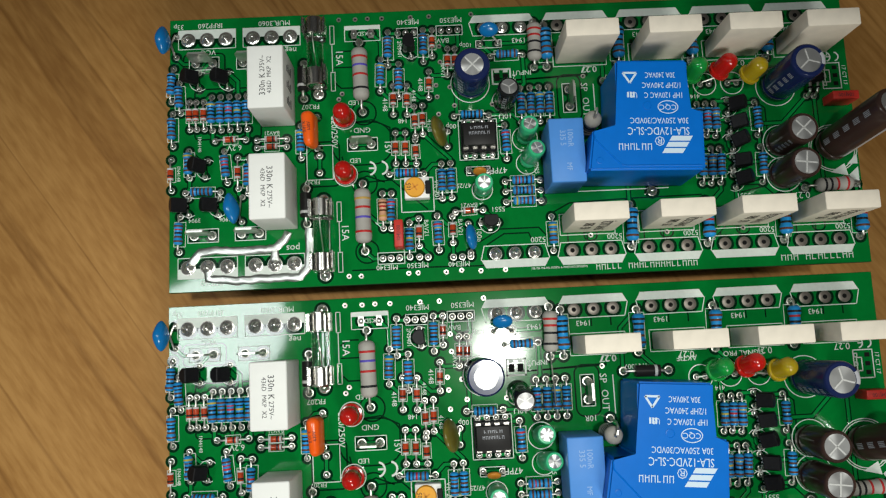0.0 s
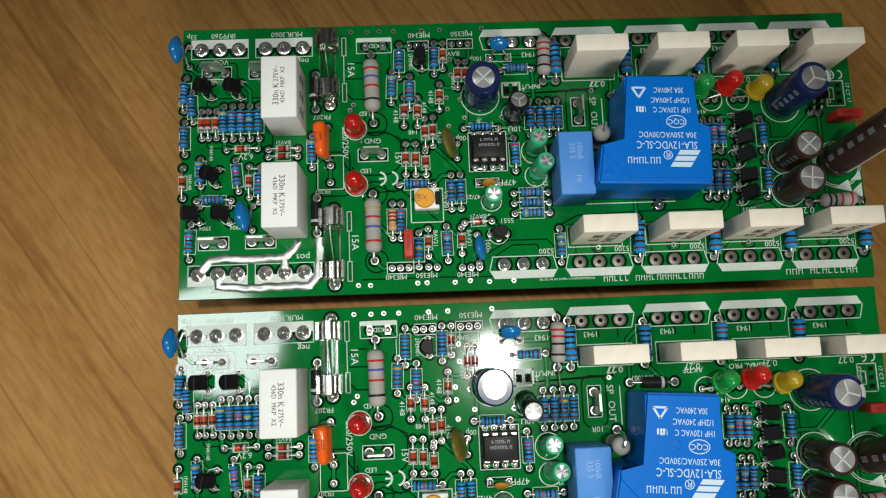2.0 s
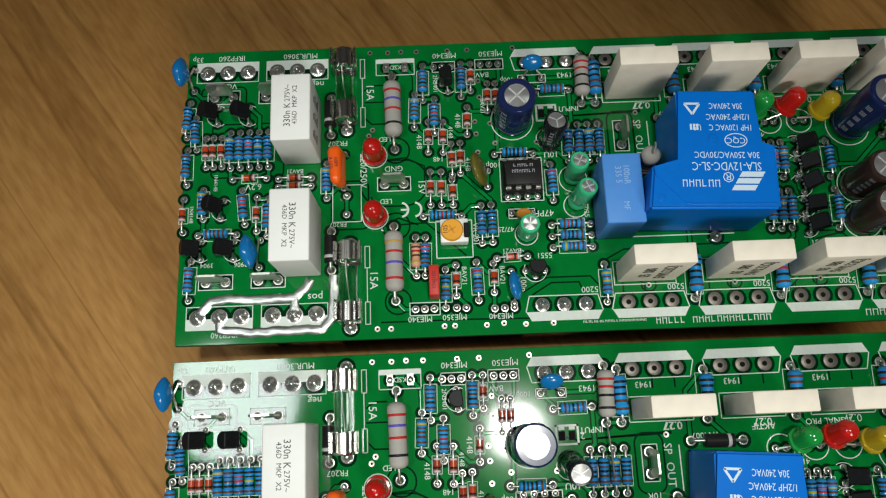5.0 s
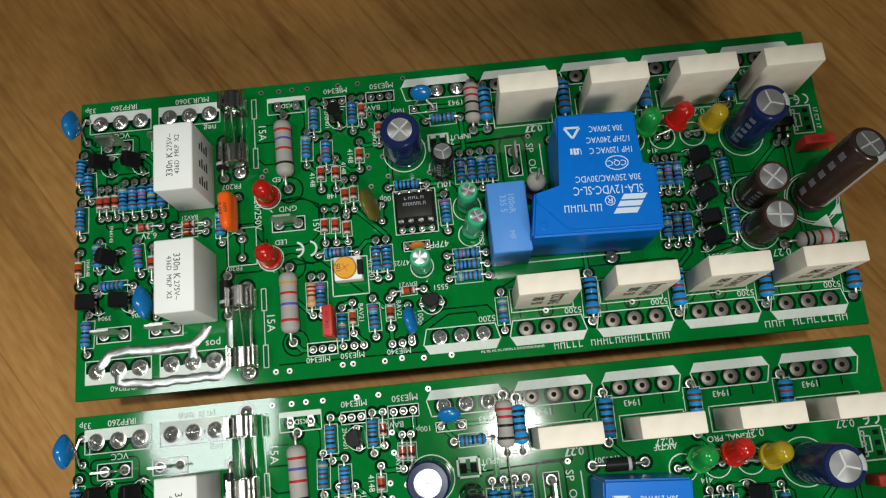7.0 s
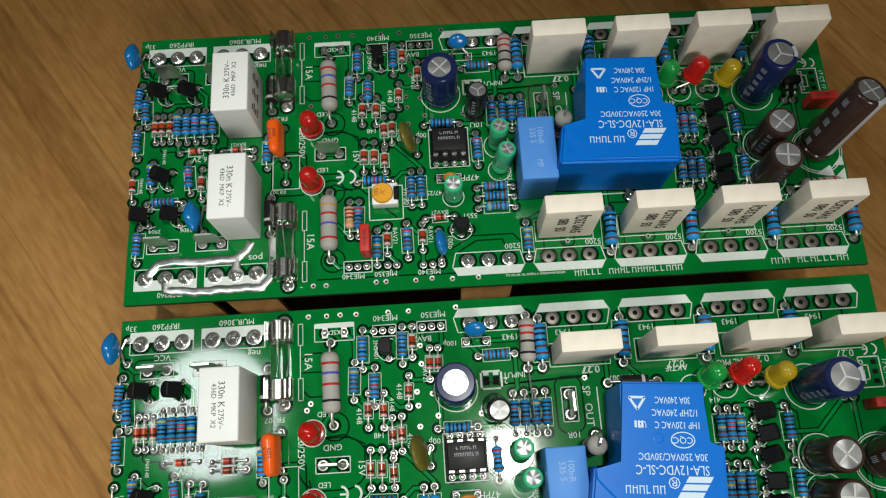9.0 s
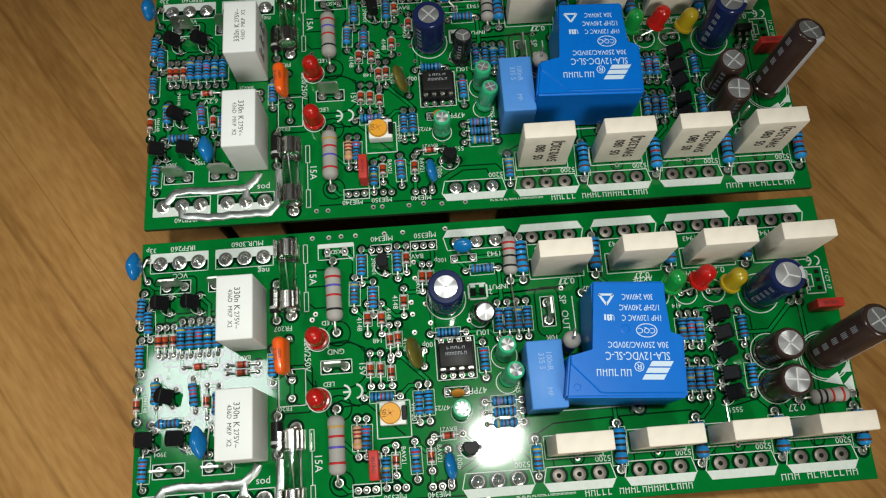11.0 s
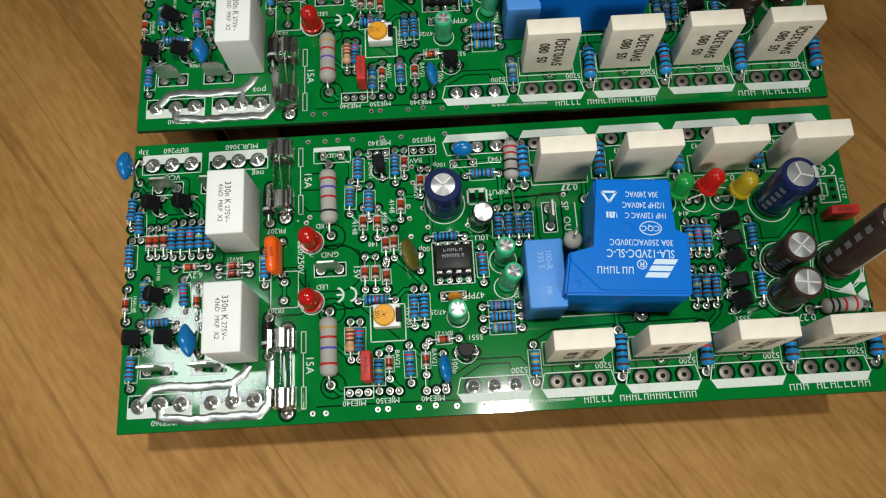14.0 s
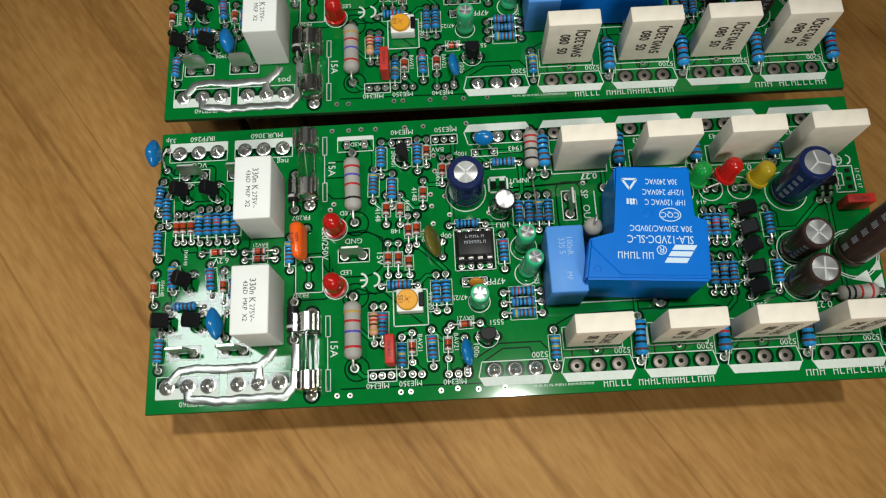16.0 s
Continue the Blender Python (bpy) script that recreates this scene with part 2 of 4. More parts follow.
def add_lathe(bm, profile, seg=16, axis="z", shift=(0, 0, 0), squash=(1, 1)):
    """profile: (radius, height) rows, turned round the axis."""
    rings = []
    for r, h in profile:
        ring = []
        for i in range(seg if r > 1e-6 else 1):
            a = 2 * math.pi * i / seg
            c, s = r * math.cos(a) * squash[0], r * math.sin(a) * squash[1]
            p = (c, s, h) if axis == "z" else (h, c, s)
            ring.append(bm.verts.new(Vector(p) + Vector(shift)))
        rings.append(ring)
    for a, b in zip(rings, rings[1:]):
        for i in range(seg):
            j = (i + 1) % seg
            q = [a[i % len(a)], a[j % len(a)], b[j % len(b)], b[i % len(b)]]
            q = list(dict.fromkeys(q))
            if len(q) > 2:
                bm.faces.new(q)
    for ring, flip in ((rings[0], True), (rings[-1], False)):
        if len(ring) > 2:
            bm.faces.new(ring[::-1] if flip else ring)
    bmesh.ops.recalc_face_normals(bm, faces=bm.faces)


def add_tube(bm, pts, r, seg=6):
    """A round wire along points."""
    pts = [Vector(p) for p in pts]
    rings = []
    for i, p in enumerate(pts):
        d = (pts[min(i + 1, len(pts) - 1)] - pts[max(i - 1, 0)]).normalized()
        u = d.orthogonal().normalized() if not rings else (side - d * side.dot(d)).normalized()
        side = u
        v = d.cross(u)
        rings.append([bm.verts.new(p + r * (math.cos(2 * math.pi * k / seg) * u + math.sin(2 * math.pi * k / seg) * v)) for k in range(seg)])
    for a, b in zip(rings, rings[1:]):
        for k in range(seg):
            bm.faces.new((a[k], a[(k + 1) % seg], b[(k + 1) % seg], b[k]))
    bm.faces.new(rings[0][::-1])
    bm.faces.new(rings[-1])


def add_strip(bm, pts, width, z):
    """A flat ribbon along points on the board."""
    pts = [Vector((x, y)) for x, y in pts]
    left, right = [], []
    for i, p in enumerate(pts):
        a = (p - pts[i - 1]).normalized() if i else (pts[1] - p).normalized()
        b = (pts[i + 1] - p).normalized() if i + 1 < len(pts) else a
        t = (a + b).normalized() if (a + b).length > 1e-6 else a
        n = Vector((-t.y, t.x)) * (width / 2 / max(0.5, t.dot(a)))
        left.append(bm.verts.new((*(p + n), z)))
        right.append(bm.verts.new((*(p - n), z)))
    for i in range(len(pts) - 1):
        bm.faces.new((right[i], right[i + 1], left[i + 1], left[i]))


def add_disc(bm, x, y, r, z, seg=16):
    bm.faces.new([bm.verts.new((x + r * math.cos(2 * math.pi * i / seg), y + r * math.sin(2 * math.pi * i / seg), z)) for i in range(seg)])


def text_mesh(words, size, mat, squeeze=1.0, bold=0.0):
    """Flat writing, centred, size in millimetres of capital height."""
    key = ("text", words, size, mat.name, squeeze)
    if key not in CACHE:
        cu = bpy.data.curves.new("writing", "FONT")
        cu.body, cu.size, cu.align_x, cu.align_y, cu.resolution_u, cu.offset = words, size / 0.69 * MM, "CENTER", "CENTER", 2, bold * MM
        ob = new("writing", cu)
        dg = bpy.context.evaluated_depsgraph_get()
        me = bpy.data.meshes.new_from_object(ob.evaluated_get(dg))
        bpy.data.objects.remove(ob)
        for v in me.vertices:
            v.co.x *= squeeze
        me.materials.clear()
        me.materials.append(mat)
        CACHE[key] = me
    return CACHE[key]


def write(words, x, y, z, size, mat, parent, turn=180.0, squeeze=1.0, name="writing", bold=0.0):
    return place(name, text_mesh(words, size, mat, squeeze, bold), parent, at(x, y, z, turn))


def bars(parent, x0, y0, x1, y1, z, mat, count, name="print_bar"):
    """A line of unreadable print as small barred glyphs from x0 to x1."""
    rng = random.Random(count * 7 + int(x0 * 10))
    w, h = (x1 - x0) / count, y1 - y0
    t = min(0.20, 0.13 * w + 0.03)

    def build(bm, kind):
        add_box(bm, -0.36 * w, -h / 2, 0, -0.36 * w + t, h / 2, 0.02)
        if kind != 1:
            add_box(bm, 0.36 * w - t, -h / 2, 0, 0.36 * w, h / 2, 0.02)
        add_box(bm, -0.36 * w + t, (h / 2 - t) * (1, -1, 0.5)[kind] - t / 2, 0, 0.36 * w - t, (h / 2 - t) * (1, -1, 0.5)[kind] + t / 2, 0.02)

    for i in range(count):
        if rng.random() < 0.1:
            continue
        k = rng.randrange(3)
        me = shared(("glyph", round(w, 2), round(h, 2), k, mat.name), name, lambda bm: build(bm, k), mat)
        place(name, me, parent, at(x0 + (i + 0.5) * w, (y0 + y1) / 2, z))


# ---------------------------------------------------------------- room and table
def slab(name, x0, y0, z0, x1, y1, z1, mat, label, category):
    bm = bmesh.new()
    add_box(bm, x0 * 1000, y0 * 1000, z0 * 1000, x1 * 1000, y1 * 1000, z1 * 1000)
    ob = new(name, finish(bm, name, mat))
    return tagged(ob, label, category, kind="structure")


TABLE = -0.040
slab("floor", -2.0, -2.0, TABLE - 0.80, 2.0, 2.0, TABLE - 0.75, PLASTER, "plain pale floor under the wooden table", "floor")
slab("wall_north", -2.0, 2.0, TABLE - 0.75, 2.0, 2.1, 1.9, PLASTER, "plain painted wall behind the table", "wall")
slab("wall_south", -2.0, -2.1, TABLE - 0.75, 2.0, -2.0, 1.9, PLASTER, "plain painted wall of the room", "wall")
slab("wall_east", 2.0, -2.0, TABLE - 0.75, 2.1, 2.0, 1.9, PLASTER, "plain painted wall of the room", "wall")
slab("wall_west", -2.1, -2.0, TABLE - 0.75, -2.0, 2.0, 1.9, PLASTER, "plain painted wall of the room", "wall")

table = tagged(new("table"), "brown wooden table with long diagonal grain streaks", "table")
table.location = (0, 0, TABLE - 0.75)
bm = bmesh.new()
add_box(bm, -650, -450, 720, 650, 450, 750, 3.0)
part("tabletop", bm, WOOD, table)
for sx in (-1, 1):
    for sy in (-1, 1):
        bm = bmesh.new()
        add_box(bm, sx * 600 - 25, sy * 400 - 25, 0, sx * 600 + 25, sy * 400 + 25, 720, 3.0)
        part("leg", bm, WOOD, table)

# ---------------------------------------------------------------- the circuit board
X0, X1, Y0, Y1 = -113.2, 84.0, -7.0, 73.2
board = tagged(new("circuit_board"), "green amplifier circuit board populated with through-hole components", "circuit board", group="circuit boards on the table")

bm = bmesh.new()
add_box(bm, X0, Y0, -1.6, X1, Y1, 0.0, 0.12, 1)
for f in bm.faces:
    f.material_index = 0 if f.normal.z > 0.9 else 1
substrate = part("substrate", bm, [GREEN, EDGE], board, "glossy green solder mask laminate")

PADS = []  # places of soldered leads, for the copper lines


def build_pad(bm, r):
    k = 0.96 if r < 1.5 else 0.98
    add_lathe(bm, [(r * k, 0.0), (r * k, 0.05), (r * (0.74 if r < 1.5 else 0.9), 0.07), (r * 0.66, 0.22), (r * 0.42, 0.5 + 0.1 * r), (0.34, 0.8 + 0.25 * r), (0.0, 0.9 + 0.25 * r)], 16)


def pad(x, y, r=0.95, parent=None, ring=True):
    """A soldered joint: dark gap, tinned ring and a cone of solder."""
    PADS.append((x, y, r, ring))
    me = shared(("pad", r), "solder_joint", lambda b: build_pad(b, r), SOLDER, 40)
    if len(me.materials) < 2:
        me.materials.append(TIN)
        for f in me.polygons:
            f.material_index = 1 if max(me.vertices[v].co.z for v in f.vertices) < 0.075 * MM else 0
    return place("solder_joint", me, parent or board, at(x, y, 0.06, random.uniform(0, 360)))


def open_pad(x, y, r=1.75, hole=0.56):
    """A tinned ring with an open hole."""
    PADS.append((x, y, r, True))

    def build(b):
        add_lathe(b, [(hole, 0.02), (r, 0.02), (r, 0.10), (r * 0.94, 0.15), (hole, 0.12)], 20)

    def dark(b):
        add_disc(b, 0, 0, hole + 0.08, 0.09)

    p = place("hole_ring", shared(("ring", r, hole), "hole_ring", build, RING, 50), board, at(x, y, 0.03))
    place("hole", shared(("hole", hole), "hole", dark, HOLE), p, at(0, 0, 0.06))


def via(x, y):
    def build(b):
        add_lathe(b, [(0.28, 0.02), (0.72, 0.02), (0.70, 0.07), (0.28, 0.05)], 12)

    p = place("via", shared("via", "via", build, TIN, 50), board, at(x, y, 0.03))
    place("hole", shared("viahole", "hole", lambda b: add_disc(b, 0, 0, 0.30, 0.075), HOLE), p)


def outline(pts, width=0.22, close=True, name="silk_line"):
    bm = bmesh.new()
    pts = list(pts) + ([pts[0]] if close else [])
    for a, b in zip(pts, pts[1:]):
        d = (Vector(b) - Vector(a)).normalized() * width / 2
        add_strip(bm, [Vector(a) - d, Vector(b) + d], width, 0.085)
    return part(name, bm, SILK, board)


def frame_line(x0, y0, x1, y1, width=0.22):
    return outline([(x0, y0), (x1, y0), (x1, y1), (x0, y1)], width)


def ring_line(x, y, r, width=0.25):
    bm = bmesh.new()
    n = 32
    add_strip(bm, [(x + r * math.cos(2 * math.pi * i / n), y + r * math.sin(2 * math.pi * i / n)) for i in range(n + 1)], width, 0.085)
    return part("silk_ring", bm, SILK, board)


def silk_patch(pts, name="silk_patch"):
    bm = bmesh.new()
    bm.faces.new([bm.verts.new((x, y, 0.080)) for x, y in pts])
    bmesh.ops.recalc_face_normals(bm, faces=bm.faces)
    for f in bm.faces:
        if f.normal.z < 0:
            f.normal_flip()
    return part(name, bm, SILK, board)


# ---- axial parts
AX = dict(  # length, end radius, waist radius, material, lead radius
    R=(6.3, 1.25, 1.02, BLUE_R, 0.28),
    T=(6.3, 1.25, 1.05, TAN_R, 0.28),
    B=(9.4, 1.75, 1.45, BLUE_R, 0.35),
    G=(15.6, 2.36, 2.18, GREY_R, 0.40),
    M=(11.3, 2.05, 1.85, GREY_R, 0.40),
    Y=(10.4, 2.0, 1.85, GREY_R, 0.40),
    D=(3.5, 0.84, 0.84, GLASS_D, 0.26),
    F=(7.0, 1.6, 1.6, CHARCOAL, 0.40),
)
NAMES = dict(R="resistor", T="resistor", B="resistor", G="power_resistor", M="power_resistor", Y="power_resistor", D="diode", F="diode")
LABELS = dict(R="small blue metal film resistor with colour bands", T="small tan carbon resistor with colour bands", B="large blue metal film resistor with colour bands", G="grey cylindrical power resistor with colour bands", M="grey power resistor with colour bands", Y="grey power resistor with colour bands", D="orange glass diode with black band", F="black rectifier diode with silver band")


def axial(kind, x1, y1, x2, y2, bands=None, lift=0.0, boxed=True):
    """A two-lead component lying between two soldered joints."""
    ln, re_, rw, mat, rl = AX[kind]
    a, b = Vector((x1, y1)), Vector((x2, y2))
    span = (b - a).length
    turn = math.degrees(math.atan2(b.y - a.y, b.x - a.x))
    z = re_ + 0.25 + lift
    c = (a + b) / 2
    e = 0.24 * ln if kind in "RTBMY" else 0.13 * ln

    def body(bm):
        h = ln / 2
        k = 0.25 * re_ if kind != "F" else 0.15
        if kind in "DF":
            prof = [(re_ * 0.55, -h), (re_, -h + k), (re_, h - k), (re_ * 0.55, h)]
        elif kind == "G":
            prof = [(0.5, -h), (re_ * 0.7, -h + 0.35), (re_ * 0.93, -h + 1.0), (re_, -h + 2.0), (rw, -h + 3.6), (rw, h - 3.6), (re_, h - 2.0), (re_ * 0.93, h - 1.0), (re_ * 0.7, h - 0.35), (0.5, h)]
        else:
            prof = [(0.35, -h), (re_ * 0.72, -h + 0.12 * re_), (re_, -h + 0.5 * re_), (re_, -h + e), (rw, -h + e + 0.4), (rw, h - e - 0.4), (re_, h - e), (re_, h - 0.5 * re_), (re_ * 0.72, h - 0.12 * re_), (0.35, h)]
        add_lathe(bm, prof, 14 if kind in "RTD" else 22, "x")

    ob = place(NAMES[kind], shared(("ax", kind), NAMES[kind], body, mat, 50), board, at(c.x, c.y, z, turn), LABELS[kind])
    gap = span / 2
    for s in (-1, 1):

        def lead(bm):
            add_tube(bm, [(ln / 2 - 0.2, 0, 0), (gap - 0.5, 0, 0), (gap - 0.12, 0, -0.15), (gap, 0, -0.6), (gap, 0, -z)], rl, 6)

        me = shared(("lead", kind, round(gap, 1), lift), "lead", lead, WIRE, 60)
        place("lead", me, ob, at(0, 0, 0, 0 if s > 0 else 180))
    if bands is None:
        pool = {"D": ["black", "silver", "silver"], "F": ["silver"], "R": None, "T": None, "B": None}.get(kind)
        rng = random.Random(int(x1 * 13 + y1 * 7))
        bands = pool or [rng.choice(["black", "brown", "black", "brown", "black", "red", "yellow"]) for _ in range(3)] + [rng.choice(["black", "brown"]), "brown"]
    for i, name in enumerate(bands):
        if kind in "DF":
            u, r, w = (0.16, -0.41, 0.41)[i] * ln if kind == "D" else 0.30 * ln, re_, 0.5 if kind == "D" else 0.8
        else:
            h = ln / 2
            spots = [-h + 0.17 * ln, -0.19 * ln, -0.02 * ln, 0.15 * ln, h - 0.15 * ln] if len(bands) == 5 else [-h + 0.2 * ln, -0.14 * ln, 0.04 * ln, h - 0.2 * ln]
            u = spots[i]
            r = re_ if abs(u) > h - e else rw
            if kind == "G" and abs(u) > 4:
                r = rw + 0.10
            w = 0.52 if kind in "RT" else 0.62
        me = shared(("band", name, round(r, 2), w, kind in "RTD"), "band", lambda bm: add_lathe(bm, [(r + 0.005, -w / 2), (r + 0.03, -w / 2 + 0.03), (r + 0.03, w / 2 - 0.03), (r + 0.005, w / 2)], 14 if kind in "RTD" else 22, "x"), BANDS[name], 40)
        place("band", me, ob, at(u, 0, 0))
    for p in (a, b):
        pad(p.x, p.y, 0.95 if kind in "RTD" else 1.2)
    if boxed and kind in "RTDB":
        d = (b - a).normalized()
        n = Vector((-d.y, d.x)) * (re_ + 0.35)
        q = d * (ln / 2 + 0.35)
        outline([c + q + n, c - q + n, c - q - n, c + q - n], 0.16)
    return ob


# ---- standing parts
def can(x, y, r, h, sleeve, label, cuts=4, turn=0.0, rx=0.0, ry=0.0, stripe=None, z=0.6, lip=0.78, minus=None):
    """An electrolytic capacitor: shrunk sleeve, bare can top with scored vent."""
    prof = [(r * 0.86, 0.0), (r * 0.97, 0.25), (r, 0.7), (r, 1.9), (r * 0.93, 2.3), (r * 0.93, 2.7), (r, 3.1), (r, h - 0.7), (r * 0.96, h - 0.22), (r * 0.9, h), (r * lip, h + 0.02), (r * lip, h - 0.40)]
    bm = bmesh.new()
    add_lathe(bm, prof, 36)
    ob = part("electrolytic_capacitor", bm, sleeve, board, label, at(x, y, z, turn, rx, ry), 35)
    bm = bmesh.new()
    # the pressed vent leaves the sectors between the scores a little tilted
    rim, n, dip = r * (lip + 0.02), 8 * cuts, 0.25 if r < 3.6 else 0.20
    mid = bm.verts.new((0, 0, h - 0.05))
    ring = []
    for i in range(n):
        a = 2 * math.pi * i / n + 0.4
        ring.append(bm.verts.new((rim * math.cos(a), rim * math.sin(a), h - 0.05 - dip * abs(math.cos(a * cuts / 2 - 0.2 * cuts)) ** 2)))
    for i in range(n):
        bm.faces.new([mid, ring[i], ring[(i + 1) % n]])
    part("can_top", bm, ALU, ob, "bare aluminium top with scored vent", None, 50)
    bm = bmesh.new()
    for i in range(cuts):
        a = 2 * math.pi * i / cuts + 0.4
        d, n = Vector((math.cos(a), math.sin(a))), Vector((-math.sin(a), math.cos(a))) * (0.14 if r < 3.6 else 0.20)
        pts = [n, d * r * lip * 0.9 + n, d * r * lip * 0.9 - n, -n]
        bm.faces.new([bm.verts.new((*p, h + 0.005)) for p in pts])
    bmesh.ops.recalc_face_normals(bm, faces=bm.faces)
    part("vent_score", bm, ALU_LINE, ob)
    if minus is not None:
        # the pale stripe that marks the negative lead runs up the sleeve and over its shoulder
        bm = bmesh.new()
        rows = []
        for rr, zz in ((r + 0.025, 3.2), (r + 0.025, h - 0.68), (r * 0.96 + 0.03, h - 0.19), (r * 0.9 + 0.01, h + 0.03), (r * lip + 0.05, h + 0.045)):
            rows.append([bm.verts.new((rr * math.cos(radians(minus + d)), rr * math.sin(radians(minus + d)), zz)) for d in range(-24, 25, 8)])
        for a, b in zip(rows, rows[1:]):
            for i in range(6):
                bm.faces.new((a[i], a[i + 1], b[i + 1], b[i]))
        part("minus_stripe", bm, STRIPE, ob, "pale grey stripe down the sleeve", None, 50)
    if stripe is not None:
        bm = bmesh.new()
        k = 6
        for half in range(2):
            for j in range(5):
                a0 = radians(stripe + half * 120)
                z0 = 3.6 + j * (h - 5) / 5
                for i in range(k - 2):
                    p = [(a0 + (i + u) * 0.09, z0 + v * (h - 5) / 5 * 0.55) for u, v in ((0, 0), (0.6, 0), (0.6, 1), (0, 1))]
                    bm.faces.new([bm.verts.new(((r + 0.02) * math.cos(a), (r + 0.02) * math.sin(a), zz)) for a, zz in p])
        bmesh.ops.recalc_face_normals(bm, faces=bm.faces)
        part("sleeve_print", bm, PRINT_GREY, ob)
    for s in (-1, 1):
        me = shared(("canleg", z), "lead", lambda b: add_tube(b, [(0, 0, 0.3), (0, 0, -z)], 0.3), WIRE)
        place("lead", me, ob, at(s * min(1.25, r * 0.45), 0, 0))
    return ob


def led(x, y, mat, label, h=8.4, r=2.5, z=0.5, turn=0.0, ry=0.0, foot=None):
    """A round lamp body with flange; foot: where its legs meet the board when it leans."""
    bm = bmesh.new()
    dome = [(r * math.cos(a), h - r + r * math.sin(a)) for a in [radians(d) for d in range(0, 91, 15)]]
    add_lathe(bm, [(r + 0.4, 0), (r + 0.4, 1.0), (r, 1.05)] + dome[:-1] + [(0, h)], 28)
    m = at(x, y, z, turn, 0, ry)
    ob = part("led_lamp", bm, mat, board, label, m, 40)
    bm = bmesh.new()
    add_lathe(bm, [(0.9, 1.2), (0.7, 3.2), (1.1, 4.4), (0.4, 5.2)], 10)
    part("die_cup", bm, WIRE, ob)
    bm = bmesh.new()
    add_lathe(bm, [(r + 0.42, 0.0), (r + 0.55, 0.1), (r + 0.55, 0.9), (r + 0.42, 1.0)], 28)
    part("flange", bm, mat, ob, "", None, 40)
    inv = m.inverted()
    for s in (-1, 1):
        bm = bmesh.new()
        fx, fy = (foot[0] + s * 1.27, foot[1]) if foot else (x + s * 1.27, y)
        top = Vector((0, s * 1.0, 0.2)) if foot else Vector((s * 1.27, 0, 0.2))
        base = inv @ Vector((fx * MM, fy * MM, 0)) * 1000
        mid = inv @ Vector((fx * MM, fy * MM, 0.002)) * 1000
        add_tube(bm, [top, top + Vector((0, 0, -0.8)), mid, base] if foot else [top, base], 0.26)
        part("lead", bm, WIRE, ob)
        pad(fx, fy, 0.9)
    cx, cy = foot or (x, y)
    ring_line(cx, cy, 3.3)
    return ob


def to92(x, y, turn, label, h=4.3, z=2.6, lean=0.0, spread=(-2.4, 0, 2.4)):
    """A small transistor: half-round black body on three leads; the flat looks along -y before turning."""

    def build(bm):
        pts = [(2.08 * math.cos(a), 2.08 * math.sin(a)) for a in [radians(d) for d in range(-38, 219, 16)]]
        add_prism(bm, pts, 0, h)
        bmesh.ops.bevel(bm, geom=[e for e in bm.edges if abs(e.verts[0].co.z - e.verts[1].co.z) < 0.01], offset=0.2, segments=1, affect="EDGES")

    ob = place("transistor", shared(("to92", h), "transistor", build, BLACK, 40), board, at(x, y, z, turn, lean), label)
    inv = at(x, y, z, turn, lean).inverted()
    rot2 = Matrix.Rotation(radians(turn), 2)
    for i, s in enumerate(spread):
        q = Vector((x, y)) + rot2 @ Vector((s, 1.4 if i == 1 else 0))
        bm = bmesh.new()
        base, mid = inv @ Vector((q.x * MM, q.y * MM, 0)) * 1000, inv @ Vector((q.x * MM, q.y * MM, 0.0012)) * 1000
        add_tube(bm, [(s * 0.5, 0.3, 0.2), (s * 0.5, 0.3, -0.5), mid, base], 0.26)
        part("lead", bm, WIRE, ob)
        pad(q.x, q.y, 0.85)
    n = Vector((x, y))
    bm = bmesh.new()
    add_strip(bm, [n + rot2 @ (Vector((math.cos(radians(d)), math.sin(radians(d)))) * 2.9) for d in range(-35, 216, 10)], 0.18, 0.075)
    part("silk_ring", bm, SILK, board)
    return ob


def disc_cap(x, y, z, rx_, ry_, thick, mat, label, turn=0.0, tilt=90.0, feet=(), name="ceramic_capacitor", neck=0.0):
    """A dipped disc capacitor on two wires. rx_: half width, ry_: half height, thick: half thickness."""
    bm = bmesh.new()
    prof = []
    for d in range(-90, 91, 15):
        c, s = math.cos(radians(d)), math.sin(radians(d))
        prof.append((max(c, 0.0) ** 0.8 if abs(d) < 90 else 0.0, thick * s))
    add_lathe(bm, prof, 26)
    for v in bm.verts:
        v.co.y *= ry_ * (1 - neck * abs(v.co.x) ** 1.4)
        v.co.z *= 1 - 0.7 * neck * abs(v.co.x) ** 1.4
        v.co.x *= rx_
    m = at(x, y, z, turn, tilt)
    ob = part(name, bm, mat, board, label, m, 60)
    inv = m.inverted()
    for i, (fx, fy) in enumerate(feet):
        bm = bmesh.new()
        base, mid = inv @ Vector((fx * MM, fy * MM, 0)) * 1000, inv @ Vector((fx * MM, fy * MM, 0.0015)) * 1000
        s = -1 if i == 0 else 1
        start = Vector((s * rx_ * 0.45, -ry_ * 0.75, 0))
        add_tube(bm, [start, start + Vector((0, -0.6, 0)), mid, base], 0.27)
        part("lead", bm, WIRE, ob)
        pad(fx, fy, 0.9)
    return ob


